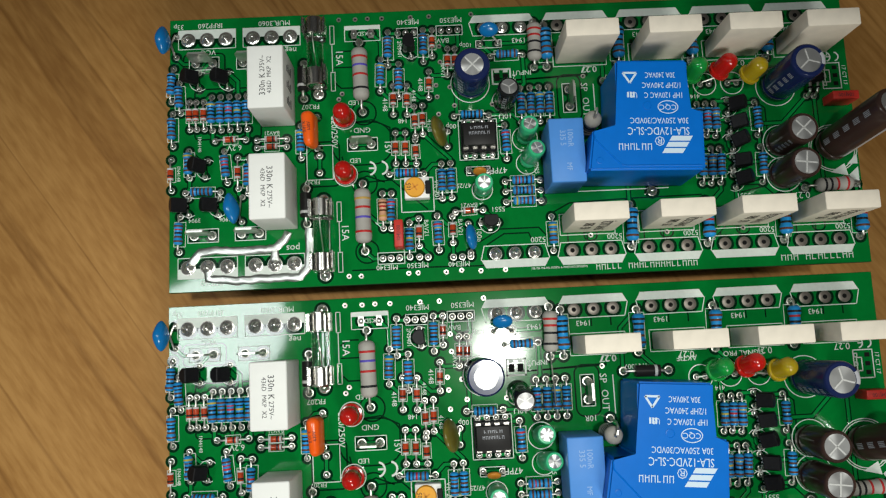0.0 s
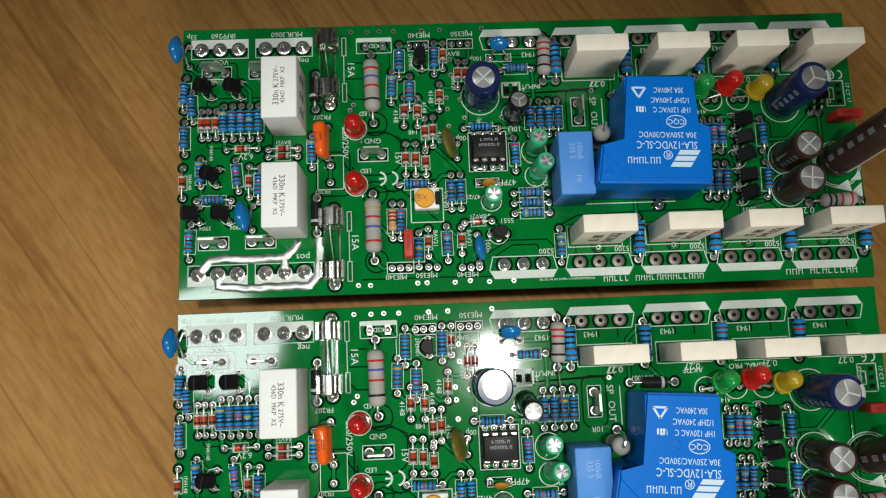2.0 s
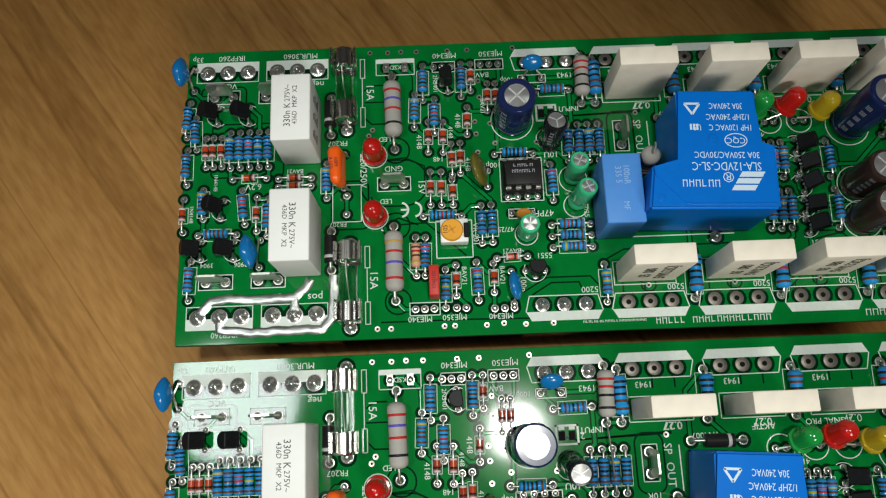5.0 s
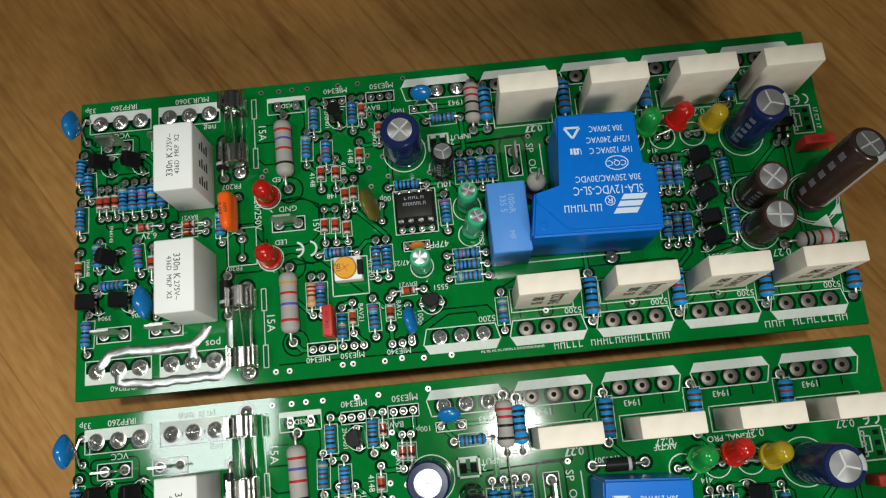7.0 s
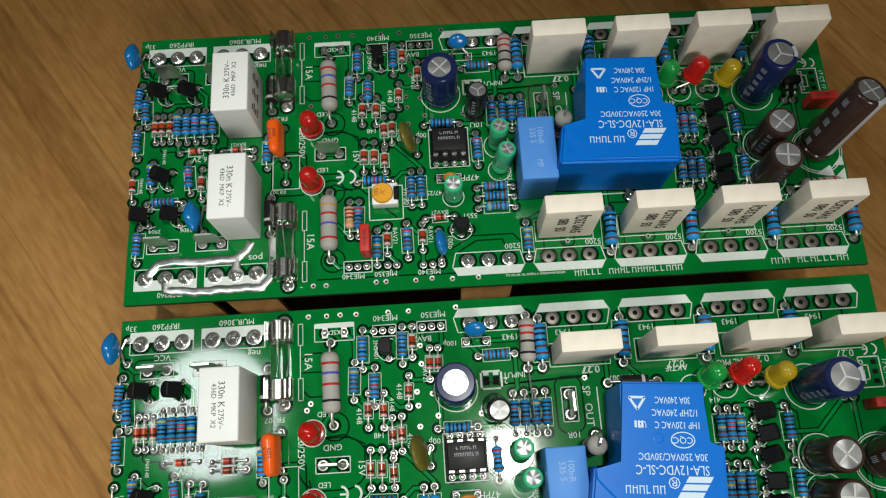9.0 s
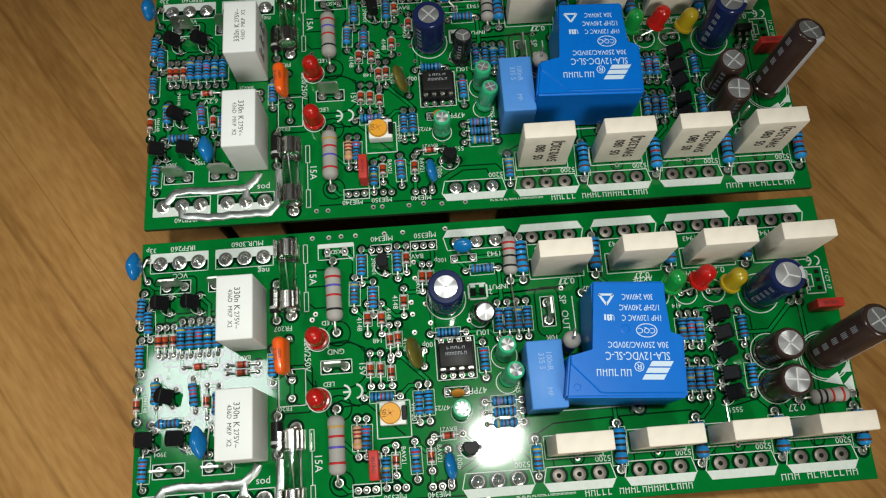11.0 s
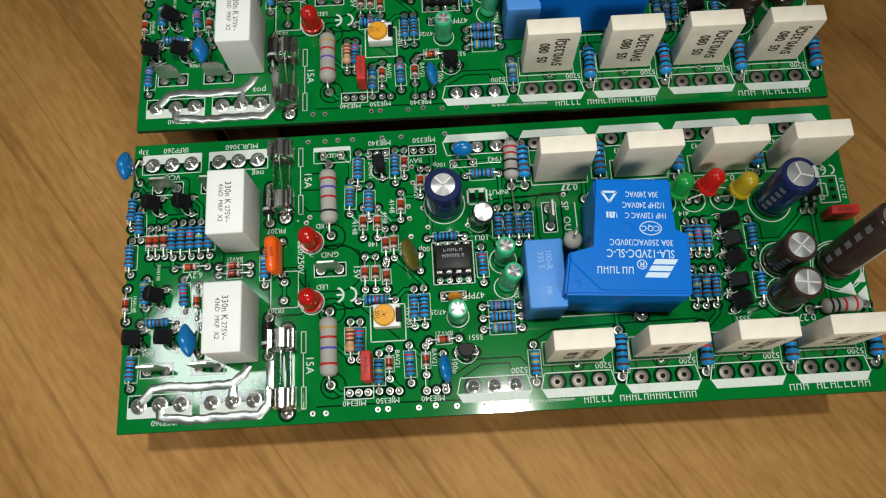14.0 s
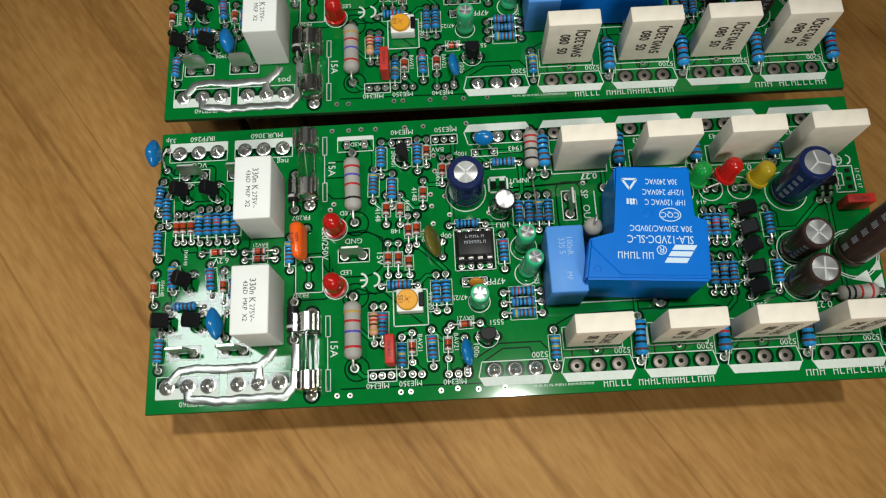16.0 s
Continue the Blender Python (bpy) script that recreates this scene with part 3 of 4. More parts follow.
def cement(x0, y0, face, w=14.3, d=4.8, h=19.5):
    """An upright cement resistor; face: -1 or 1, the side that carries the print."""
    bm = bmesh.new()
    add_box(bm, -w / 2, -d / 2, 0, w / 2, d / 2, h, 0.35, 2)
    ob = part("cement_resistor", bm, CEMENT, board, "upright white cement power resistor", at(x0 + w / 2, y0 + d / 2, 0.5), 40)
    bm = bmesh.new()
    add_box(bm, -w / 2 + 0.7, -d / 2 + 0.6, -0.3, w / 2 - 0.7, d / 2 - 0.6, 0.15)
    part("cement_filling", bm, GREY_R, ob)
    m = Matrix.Translation((0, -(d / 2 + 0.02) * MM, 12.5 * MM)) @ pose(0, 0, 0, 90, 0, 0)
    for words, dx in (("05  080", -1.9), ("5W0.33ΩJ", 2.4)) if face else ():
        me = text_mesh(words, 2.7, CEMENT_INK, 0.82, 0.13)
        place("print", me, ob, m @ at(dx, -2.4, 0, 90))
    for s in (-1, 1):
        me = shared("cleg", "lead", lambda b: add_tube(b, [(0, 0, 0.5), (0, 0, -0.6)], 0.4), WIRE)
        place("lead", me, ob, at(s * 5.0, 0, 0))
    frame_line(x0 - 0.6, y0 - 0.6, x0 + w + 0.6, y0 + d + 0.6)
    return ob


def tab(x, y, turn=0.0, lean=0.0):
    """A flat push-on terminal blade on two soldered feet."""
    bm = bmesh.new()
    pts = [(-3.1, 0.0), (-3.1, 3.4), (-3.15, 6.4), (-2.2, 8.0), (2.2, 8.0), (3.15, 6.4), (3.1, 3.4), (3.1, 0.0), (1.7, 0.0), (1.7, 1.6), (-1.7, 1.6), (-1.7, 0.0)]
    lo, hi = [[bm.verts.new((px_, yy, pz)) for px_, pz in pts] for yy in (-0.26, 0.26)]
    n = len(pts)
    for i in range(n):
        bm.faces.new((lo[i], lo[(i + 1) % n], hi[(i + 1) % n], hi[i]))
    bm.faces.new(lo)
    bm.faces.new(hi[::-1])
    bmesh.ops.recalc_face_normals(bm, faces=bm.faces)
    ob = part("tab_terminal", bm, WIRE, board, "tinned push-on tab terminal", at(x, y, 0.1, turn, lean))
    c, s = math.cos(radians(turn)), math.sin(radians(turn))
    for k in (-1, 1):
        pad(x + k * 2.5 * c, y + k * 2.5 * s, 1.35)
    frame = [(-4.3, -1.9), (4.3, -1.9), (4.3, 1.9), (-4.3, 1.9)]
    outline([(x + px_ * c - py_ * s, y + px_ * s + py_ * c) for px_, py_ in frame])
    return ob


def fuse(x, y0, y1):
    """A glass tube fuse in two spring clips."""
    z = 5.0
    L = y1 - y0
    bm = bmesh.new()
    add_lathe(bm, [(2.35, -L / 2 + 4.4), (2.35, L / 2 - 4.4)], 26, "x")
    holder = at(x, (y0 + y1) / 2, z, 90)
    ob = part("fuse", bm, GLASS, board, "clear glass tube fuse in metal clips", holder, 40)
    bm = bmesh.new()
    add_tube(bm, [(-L / 2 + 4, -0.4, 0.6), (0, 0.2, -0.3), (L / 2 - 4, 0.5, 0.4)], 0.11)
    part("fuse_wire", bm, WIRE, ob)
    for s in (-1, 1):
        bm = bmesh.new()
        add_lathe(bm, [(2.3, s * L / 2), (2.6, s * (L / 2 - 0.3)), (2.6, s * (L / 2 - 5.0)), (2.36, s * (L / 2 - 5.1))], 26, "x")
        part("end_cap", bm, STEEL, ob, "", None, 40)
        bm = bmesh.new()
        u0, u1 = s * (L / 2 - 0.6), s * (L / 2 - 5.4)
        for side in (-1, 1):
            prof = [(1.9, -4.7), (2.6, -3.6), (2.95, -1.2), (2.95, 0.8), (2.5, 2.0), (3.0, 3.0)]
            for k in range(2):
                v0, v1 = u0 + (u1 - u0) * (k * 0.52), u0 + (u1 - u0) * (k * 0.52 + 0.48)
                for (a, b), (c, d) in zip(prof, prof[1:]):
                    q = [(v0, side * a, b), (v1, side * a, b), (v1, side * c, d), (v0, side * c, d)]
                    r = [(vx, vy + side * 0.3, vz) for vx, vy, vz in q]
                    va, vb = [bm.verts.new(p) for p in q], [bm.verts.new(p) for p in r]
                    bm.faces.new(va)
                    bm.faces.new(vb[::-1])
                    for i in range(4):
                        bm.faces.new((va[i], va[(i + 1) % 4], vb[(i + 1) % 4], vb[i]))
        add_box(bm, min(u0, u1), -2.1, -4.9, max(u0, u1), 2.1, -4.5)
        for side in (-1, 1):
            add_box(bm, u0 - s * 0.2 - 0.6, side * 2.2 - 0.5, -4.9, u0 - s * 0.2 + 0.6, side * 2.2 + 0.5, -3.2)
        bmesh.ops.remove_doubles(bm, verts=bm.verts, dist=0.02)
        bmesh.ops.recalc_face_normals(bm, faces=bm.faces)
        part("fuse_clip", bm, STEEL, ob)
        yc = (y0 + y1) / 2 + s * (L / 2 - 3)
        pad(x, yc + s * 3.6, 1.6)
        outline([(x + 3.7, yc - 2.8), (x + 4.9, yc - 2.8), (x + 4.9, yc + 2.8), (x + 3.7, yc + 2.8)])
    outline([(x + 4.2, y0 + 6), (x + 4.2, y1 - 6)], close=False)
    return ob


def box_part(name, x0, y0, x1, y1, z0, z1, mat, label, bevel=0.5):
    bm = bmesh.new()
    cx, cy = (x0 + x1) / 2, (y0 + y1) / 2
    add_box(bm, x0 - cx, y0 - cy, 0, x1 - cx, y1 - cy, z1 - z0, bevel, 3)
    return part(name, bm, mat, board, label, at(cx, cy, z0), 40)


def under_transistor(x, y, w=15.8, h=33.0, d=5.0, pitch=5.45, front=1, name="power_transistor"):
    """A power transistor hanging below the board on its leads, on which the board rests."""
    zb = TABLE * 1000
    bm = bmesh.new()
    add_box(bm, -w / 2, -d / 2, 0, w / 2, d / 2, h, 0.5, 1)
    ob = part(name, bm, CHARCOAL, board, "black power transistor below the board", at(x, y - front * 0.5, zb))
    for k in (-1, 0, 1):
        bm = bmesh.new()
        add_box(bm, k * pitch - 0.6, -0.4, h - 0.3, k * pitch + 0.6, 0.3, -zb - 1.2)
        part("lead", bm, WIRE, ob)
    bm = bmesh.new()
    add_box(bm, -w / 2 + 0.6, front * -d / 2 - 0.1, 0.3, w / 2 - 0.6, front * -d / 2 + 0.1, h - 0.6)
    part("metal_back", bm, STEEL, ob)
    return ob


# ---- two-lead components of the supply end
axial("R", -112.0, 58.2, -112.6, 48.3)
axial("R", -110.4, 53.8, -109.9, 44.8)
axial("R", -112.2, 44.7, -112.1, 35.1)
for x in (-101.0, -98.5, -96.0, -93.5, -91.0):
    axial("R", x, 49.2, x + 0.2, 39.3, boxed=False)
frame_line(-102.6, 40.9, -89.4, 47.5, 0.16)
for x in (-107.4, -105.5, -103.3):
    axial("D", x, 47.9, x + 0.2, 39.8)
axial("F", -74.3, 58.2, -74.4, 47.6)
axial("F", 12.4, 49.2, 24.9, 48.9)
axial("F", -74.3, 21.1, -74.3, 10.9)
axial("D", -100.1, 36.1, -91.3, 36.2)
axial("D", -88.1, 35.8, -79.6, 35.8)
axial("D", -88.1, 33.6, -79.7, 33.6)
axial("R", -75.5, 39.6, -75.5, 30.1)
axial("D", -112.6, 31.1, -112.5, 22.2)
axial("R", -97.5, 33.0, -96.6, 23.8)
axial("D", -93.6, 30.9, -93.5, 21.9)
axial("R", -90.5, 30.6, -90.8, 20.5)
axial("R", -108.6, 21.3, -98.7, 21.1)
axial("R", -110.0, 14.5, -110.3, 4.4)
axial("R", -107.6, 33.4, -107.4, 25.6)
# ---- input and driver end
axial("G", -58.0, 64.0, -57.6, 42.9, ("red", "blue", "red", "black"))
axial("G", -58.3, 21.8, -58.2, 2.4, ("gold", "red", "blue", "red"))
axial("R", -49.6, 66.8, -49.8, 56.6)
axial("R", -51.9, 58.5, -52.3, 48.9)
axial("R", -46.8, 56.9, -47.0, 47.0)
axial("D", -48.6, 50.4, -48.8, 41.8)
axial("D", -44.7, 50.2, -44.9, 41.6)
axial("T", -52.8, 18.7, -52.8, 8.7, ("brown", "red", "brown", "gold"))
axial("R", -50.3, 18.6, -50.6, 8.6)
axial("R", -39.3, 67.0, -39.5, 57.3)
axial("D", -36.7, 66.9, -36.9, 58.9)
axial("D", -32.4, 61.0, -32.7, 53.0)
axial("D", -30.3, 60.9, -30.5, 52.9)
axial("D", -38.1, 54.2, -38.4, 46.4)
axial("D", -42.8, 43.9, -42.7, 35.2)
axial("D", -40.4, 44.1, -40.6, 35.6)
axial("R", -31.4, 40.5, -21.4, 40.4)
axial("R", -20.0, 58.1, -10.6, 58.2)
axial("M", -7.0, 68.0, -7.5, 54.2, ("red", "red", "black", "black"))
axial("B", -3.9, 67.0, -3.8, 54.2)
for x in (-11.9, -9.1, -6.5, -3.8):
    axial("R", x, 48.1, x - 0.2, 37.9)
axial("R", -17.1, 37.2, -16.9, 27.3)
axial("D", -48.5, 36.3, -48.6, 27.2)
axial("D", -45.7, 36.2, -45.8, 27.1)
axial("D", -42.9, 34.0, -42.8, 27.0)
for y in (20.6, 17.65, 14.65):
    axial("R", -17.8, y, -7.8, y)
axial("R", -50.6, 24.2, -40.8, 24.0)
axial("R", -35.7, 26.6, -35.8, 16.6)
axial("R", -33.1, 26.7, -33.1, 16.7)
axial("D", -32.3, 12.4, -24.5, 12.7)
axial("D", -33.3, 11.2, -33.4, 3.7)
axial("D", -42.8, 11.0, -42.9, 3.2)
axial("R", -37.6, 11.6, -37.4, 1.8)
axial("R", -45.5, 10.0, -45.7, 0.2)
axial("R", -5.3, 9.9, -5.3, 0.2)
# ---- output end
axial("R", 38.9, 41.0, 38.6, 31.6)
axial("R", 41.4, 41.0, 40.9, 31.6)
axial("R", 43.8, 41.0, 43.4, 31.3)
axial("R", 55.6, 40.8, 55.6, 31.0)
axial("R", 38.9, 27.7, 38.4, 17.6)
axial("R", 41.7, 27.6, 40.9, 17.5)
axial("R", 44.1, 27.5, 43.6, 17.6)
axial("R", 56.0, 27.6, 55.6, 17.2)
axial("Y", 67.5, 15.0, 82.2, 15.6, ("black", "black", "red", "red"))
for x in (16.9, 38.5, 60.1, 81.7):
    axial("B", x + 0.2, 12.4, x - 0.2, 0.4)
for x in (17.3, 38.7, 60.5):
    axial("B", x, 66.0, x - 0.3, 54.2)

# ---- large boxes
for i, x in enumerate((-1.2, 21.0, 42.6, 63.4)):
    cement(x, 54.7, 0)
for i, x in enumerate((-2.5, 19.9, 41.0, 62.5)):
    cement(x, 5.0, -1)


def film_box(x0, y0, x1, y1, top, turn):
    ob = box_part("film_capacitor", x0, y0, x1, y1, 0.3, top, WHITE_BOX, "white box film capacitor with dark print on top", 0.45)
    h = top - 0.3 + 0.02
    s = 1 if turn > 0 else -1
    for words, dx, size, squeeze, dy in (("330n K", -0.7, 1.6, 0.92, -2.2), ("275V~", -0.7, 1.25, 0.95, 3.6), ("436D  MKP  X2", 1.1, 1.15, 0.95, 0.4)):
        place("print", text_mesh(words, size, INK, squeeze), ob, at(dx * s, dy * s, h, turn))
    for k in (-1, 1):
        me = shared("fleg", "lead", lambda b: add_tube(b, [(0, 0, 0.3), (0, 0, -0.4)], 0.4), WIRE)
        place("lead", me, ob, at(0, k * 7.5, 0))
    bm = bmesh.new()
    for j in range(3):
        for i in range(4 if turn > 0 else 0):
            add_box(bm, (x1 - x0) / 2 - 0.02, -6 + j * 4.6, 6 + i * 1.7, (x1 - x0) / 2 + 0.02, -3.4 + j * 4.6 - (i % 2) * 0.9, 7.0 + i * 1.7)
    if turn > 0:
        part("print_bar", bm, INK, ob)
    else:
        bm.free()
    return ob


FILM_UPPER = film_box(-86.7, 39.6, -77.0, 57.0, 17.2, 90)
film_box(-86.5, 9.5, -76.9, 27.2, 17.6, -90)

blue_box = box_part("film_capacitor", -6.8, 16.4, 2.6, 33.9, 0.3, 15.0, BOX_BLUE, "light blue box film capacitor", 0.4)
for words, dx, size in (("100nR", 0.9, 1.5), ("335 5", -1.1, 1.5)):
    place("print", text_mesh(words, size, BOX_INK, 0.9), blue_box, at(dx, 3.3, 14.73, -90))
place("print", text_mesh("MF", 1.4, BOX_INK, 0.9), blue_box, at(0.2, -4.6, 14.73, -90))

# ---- relay
bm = bmesh.new()
RX, RY = 18.0, 32.0
outline_pts = [(3.3, 17.6), (33.6, 17.9), (33.6, 33.8), (29.9, 33.8), (29.9, 47.6), (11.0, 47.4), (11.0, 29.2), (4.6, 28.6)]
add_prism(bm, [(x - RX, y - RY) for x, y in outline_pts], 1.2, 20.0)
bmesh.ops.bevel(bm, geom=[e for e in bm.edges if max(v.co.z for v in e.verts) > 19], offset=0.55, segments=3, affect="EDGES")
relay = part("relay", bm, RELAY_BLUE, board, "bright blue plastic power relay with pale print", at(RX - 0.5, RY - 0.2, 0, -2.6), 45)
bm = bmesh.new()
add_prism(bm, [((x - RX) * 0.985, (y - RY) * 0.985) for x, y in outline_pts], 0.2, 1.3)
part("relay_base", bm, BLACK, relay)
zt = 20.03
for words, x, y, size, squeeze in (("30A 240VAC", 22.6, 43.4, 1.5, 0.68), ("1/2HP 240VAC", 23.0, 40.6, 1.5, 0.77), ("1HP 120VAC C    US", 21.6, 37.9, 1.5, 0.73), ("30A 250VAC/30VDC", 22.0, 31.0, 1.55, 0.78), ("SLA-12VDC-SL-C", 21.7, 28.2, 2.05, 0.75)):
    write(words, x - RX, y - RY, zt, size, RELAY_INK, relay, 180, squeeze, "print")
write("®", 21.9 - RX, 25.6 - RY, zt, 2.4, RELAY_INK, relay, 180, 1.0, "print")
bars(relay, 11.0 - RX, 23.0 - RY, 20.0 - RX, 24.8 - RY, zt, RELAY_INK, 6, "maker_mark")
for j in range(3):
    bm = bmesh.new()
    y = 22.2 + j * 1.66
    sx = 22.4 + j * 1.0
    add_prism(bm, [(sx - RX, y - RY), (sx + 5.4 - RX, y - RY), (sx + 6.2 - RX, y + 1.3 - RY), (sx + 0.8 - RX, y + 1.3 - RY)], zt, zt + 0.02)
    part("maker_mark", bm, RELAY_INK, relay)
bm = bmesh.new()
for a, b in (((12.8, 43.9), (16.4, 43.9)), ((16.4, 43.9), (14.6, 41.2)), ((14.6, 41.2), (12.8, 43.9))):
    add_strip(bm, [(a[0] - RX, a[1] - RY), (b[0] - RX, b[1] - RY)], 0.55, zt)
part("approval_mark", bm, RELAY_INK, relay)
bm = bmesh.new()
n = 28
add_strip(bm, [(24.4 - RX + 2.6 * math.cos(2 * math.pi * i / n), 34.6 - RY + 1.7 * math.sin(2 * math.pi * i / n)) for i in range(n + 1)], 0.22, zt)
part("approval_mark", bm, RELAY_INK, relay)
write("CQC", 24.4 - RX, 34.6 - RY, zt, 1.4, RELAY_INK, relay, 180, 1.0, "print")
bm = bmesh.new()
for k in range(3):
    add_box(bm, 13.8 - RX + k * 0.75, 37.2 - RY, zt, 14.3 - RX + k * 0.75, 38.7 - RY, zt + 0.02)
part("approval_mark", bm, RELAY_INK, relay)
bm = bmesh.new()
for x, y, r in ((19.0, 34.9, 1.15), (6.2, 20.2, 0.9)):
    add_lathe(bm, [(r, zt - 0.05), (r, zt + 0.08), (r * 0.85, zt + 0.1), (r * 0.8, zt + 0.02), (0, zt + 0.02)], 20, "z", (x - RX, y - RY, 0))
add_tube(bm, [(4.9 - RX, 27.8 - RY, zt), (5.1 - RX, 25.8 - RY, zt), (11.9 - RX, 19.0 - RY, zt), (13.2 - RX, 18.8 - RY, zt), (32.6 - RX, 19.0 - RY, zt)], 0.2, 8)
part("moulding_mark", bm, RELAY_BLUE, relay)
bm = bmesh.new()
add_tube(bm, [(23.8 - RX, 17.2 - RY, 3.2), (23.8 - RX, 16.4 - RY, 2.4), (23.8 - RX, 16.0 - RY, 0)], 0.5)
part("relay_pin", bm, TIN, relay)
pad(23.8, 16.0, 1.5)
outline([(2.6, 26), (2.6, 16.8), (28.5, 16.8)], 0.28, False)
outline([(9.4, 48.3), (9.4, 38.0)], 0.28, False)

# ---- electrolytic capacitors
can(-26.3, 50.0, 4.9, 14.6, NAVY, "dark blue electrolytic capacitor with silver top", 4, 20, stripe=200, lip=0.63)
SMALL_CAN = can(-17.0, 43.0, 2.95, 11.0, SLEEVE_BLACK, "small black electrolytic capacitor with silver top", 3, 10, -8, 5, stripe=230)
can(-11.4, 33.2, 2.5, 9.6, SLEEVE_GREEN, "small green electrolytic capacitor", 4, 40, -4, 6, stripe=230, lip=0.7)
can(-11.0, 26.4, 2.5, 9.8, SLEEVE_GREEN, "small green electrolytic capacitor", 4, 0, -6, 9, stripe=230, lip=0.7)
can(-24.4, 18.7, 2.5, 9.0, SLEEVE_GREEN, "small green electrolytic capacitor", 4, 60, 0, 0, stripe=230, lip=0.7)
can(62.2, 45.2, 4.7, 19.8, NAVY, "tall dark blue electrolytic capacitor with silver top", 3, 200, 0, 0, stripe=10, lip=0.72, minus=165)
can(61.3, 28.3, 4.15, 15.0, BROWN, "dark brown electrolytic capacitor with silver top", 4, 20, 0, 0, stripe=200)
can(61.1, 18.9, 4.15, 15.0, BROWN, "dark brown electrolytic capacitor with silver top", 4, 60, 0, 0, stripe=200)
can(75.6, 26.6, 4.7, 25.0, BROWN, "tall dark brown electrolytic capacitor with silver top", 4, 0, -10, 11, stripe=180, lip=0.74, minus=-62)
for x, y, r in ((62.2, 45.2, 5.7), (61.9, 28.6, 5.0), (61.9, 19.2, 5.0), (76.8, 26.2, 6.3), (76.8, 26.2, 6.9), (-26.3, 50.0, 5.6), (-17.2, 44.4, 3.0), (-11.4, 33.0, 3.6), (-11.2, 25.6, 3.1), (-24.4, 18.5, 2.9)):
    ring_line(x, y, r)

# ---- indicator lamps
led(-63.0, 41.3, LED_RED, "round red LED lamp")
led(-63.0, 24.6, LED_RED, "round red LED lamp")
led(36.4, 48.2, LED_GREEN, "round green LED lamp leaning on bent legs", h=7.3, z=4.2, turn=50, ry=18, foot=(33.6, 46.6))
led(44.2, 48.8, LED_RED, "round red LED lamp leaning on bent legs", h=7.3, z=4.2, turn=40, ry=26, foot=(41.7, 46.9))
led(52.8, 47.4, LED_YELLOW, "round yellow LED lamp leaning on bent legs", h=7.3, z=4.2, turn=40, ry=22, foot=(49.7, 46.9))

# ---- small transistors
to92(-104.6, 54.2, 90, "small black transistor leaning over its leads", lean=-42)
to92(-96.2, 54.0, 90, "small black transistor leaning over its leads", lean=-40)
to92(-102.6, 28.0, 80, "small black transistor leaning over its leads", lean=-40)
to92(-107.6, 17.2, 90, "small black transistor with its flat face up", lean=-58)
to92(-99.2, 17.0, 90, "small black transistor with its flat face up", lean=-56)
to92(-43.2, 61.3, 95, "small black transistor")
to92(-22.8, 8.9, 180, "small black transistor")
for i, y in enumerate((39.8, 34.2, 28.8, 23.2, 17.8)):
    to92(47.6, y, -82 + (i % 3 - 1) * 9, "small black transistor in a row", lean=-50 - (i % 2) * 9, z=2.4, spread=(-1.8, 0, 1.8))

# ---- dipped capacitors
bm = bmesh.new()
add_box(bm, -1.85, -5.1, -3.0, 1.85, 5.1, 3.0, 1.6, 5)
for v in bm.verts:
    v.co.x *= 1 - 0.28 * max(0.0, -v.co.y / 5.1)
orange = part("film_capacitor", bm, ORANGE, board, "orange dipped film capacitor with dark print", at(-72.0, 36.5, 5.6, 3, 0, -12), 60)
for words, dx in (("0.01 K", -0.55), ("630V", 0.75)):
    place("print", text_mesh(words, 0.95, INK, 0.9), orange, at(dx, 0.3, 3.02, 90))
for fy in (42.0, 32.7):
    pad(-71.0, fy, 0.95)
    bm = bmesh.new()
    s_ = 1 if fy > 37 else -1
    add_tube(bm, [(0.4, s_ * 4.2, -2.4), (0.8, s_ * 4.7, -4.2), (1.2, s_ * 4.7, -5.6)], 0.3)
    part("lead", bm, WIRE, orange)
disc_cap(-113.6, 65.2, 4.6, 4.2, 3.0, 1.8, DISC_BLUE, "blue drop-shaped ceramic capacitor over the board edge", 90, 78, ((-111.2, 67.9), (-111.2, 61.6)), neck=0.38)
disc_cap(-94.4, 15.4, 4.8, 4.5, 2.7, 1.7, DISC_BLUE, "blue drop-shaped ceramic capacitor", 100, 62, ((-92.5, 19.4), (-92.7, 12.3)), neck=0.42)
disc_cap(-20.4, 64.4, 4.4, 2.8, 2.2, 1.2, DISC_BLUE, "blue ceramic disc capacitor", 0, 45, ((-22.8, 61.9), (-17.7, 61.9)))
disc_cap(-28.3, 4.6, 3.6, 3.6, 2.6, 1.3, DISC_BLUE, "blue ceramic disc capacitor", 95, 68, ((-28.9, 8.9), (-28.6, 0.6)))
disc_cap(-36.0, 34.8, 5.0, 4.5, 4.3, 1.3, OLIVE, "olive dipped mica capacitor", 100, 68, ((-33.5, 36.0), (-33.7, 31.6)))
disc_cap(-25.0, 23.4, 2.4, 1.9, 1.6, 0.8, AMBER, "small amber ceramic capacitor", 0, 60, ((-27.8, 24.2), (-22.6, 24.1)))
frame_line(-28.6, 22.8, -21.9, 25.3)
frame_line(-24.0, 60.7, -16.6, 63.0)

for x0, y0, x1, y1, z1, marks in ((-49.6, 2.3, -47.1, 9.9, 6.6, 1), (75.2, 38.6, 82.6, 41.1, 6.6, 0)):
    ob = box_part("film_capacitor", x0, y0, x1, y1, 0.4, z1, RED_BOX, "small red box film capacitor", 0.3)
    place("print", text_mesh("104J100", 1.0, INK, 0.95), ob, at(0, 0, z1 - 0.38, 90 if marks else 180))

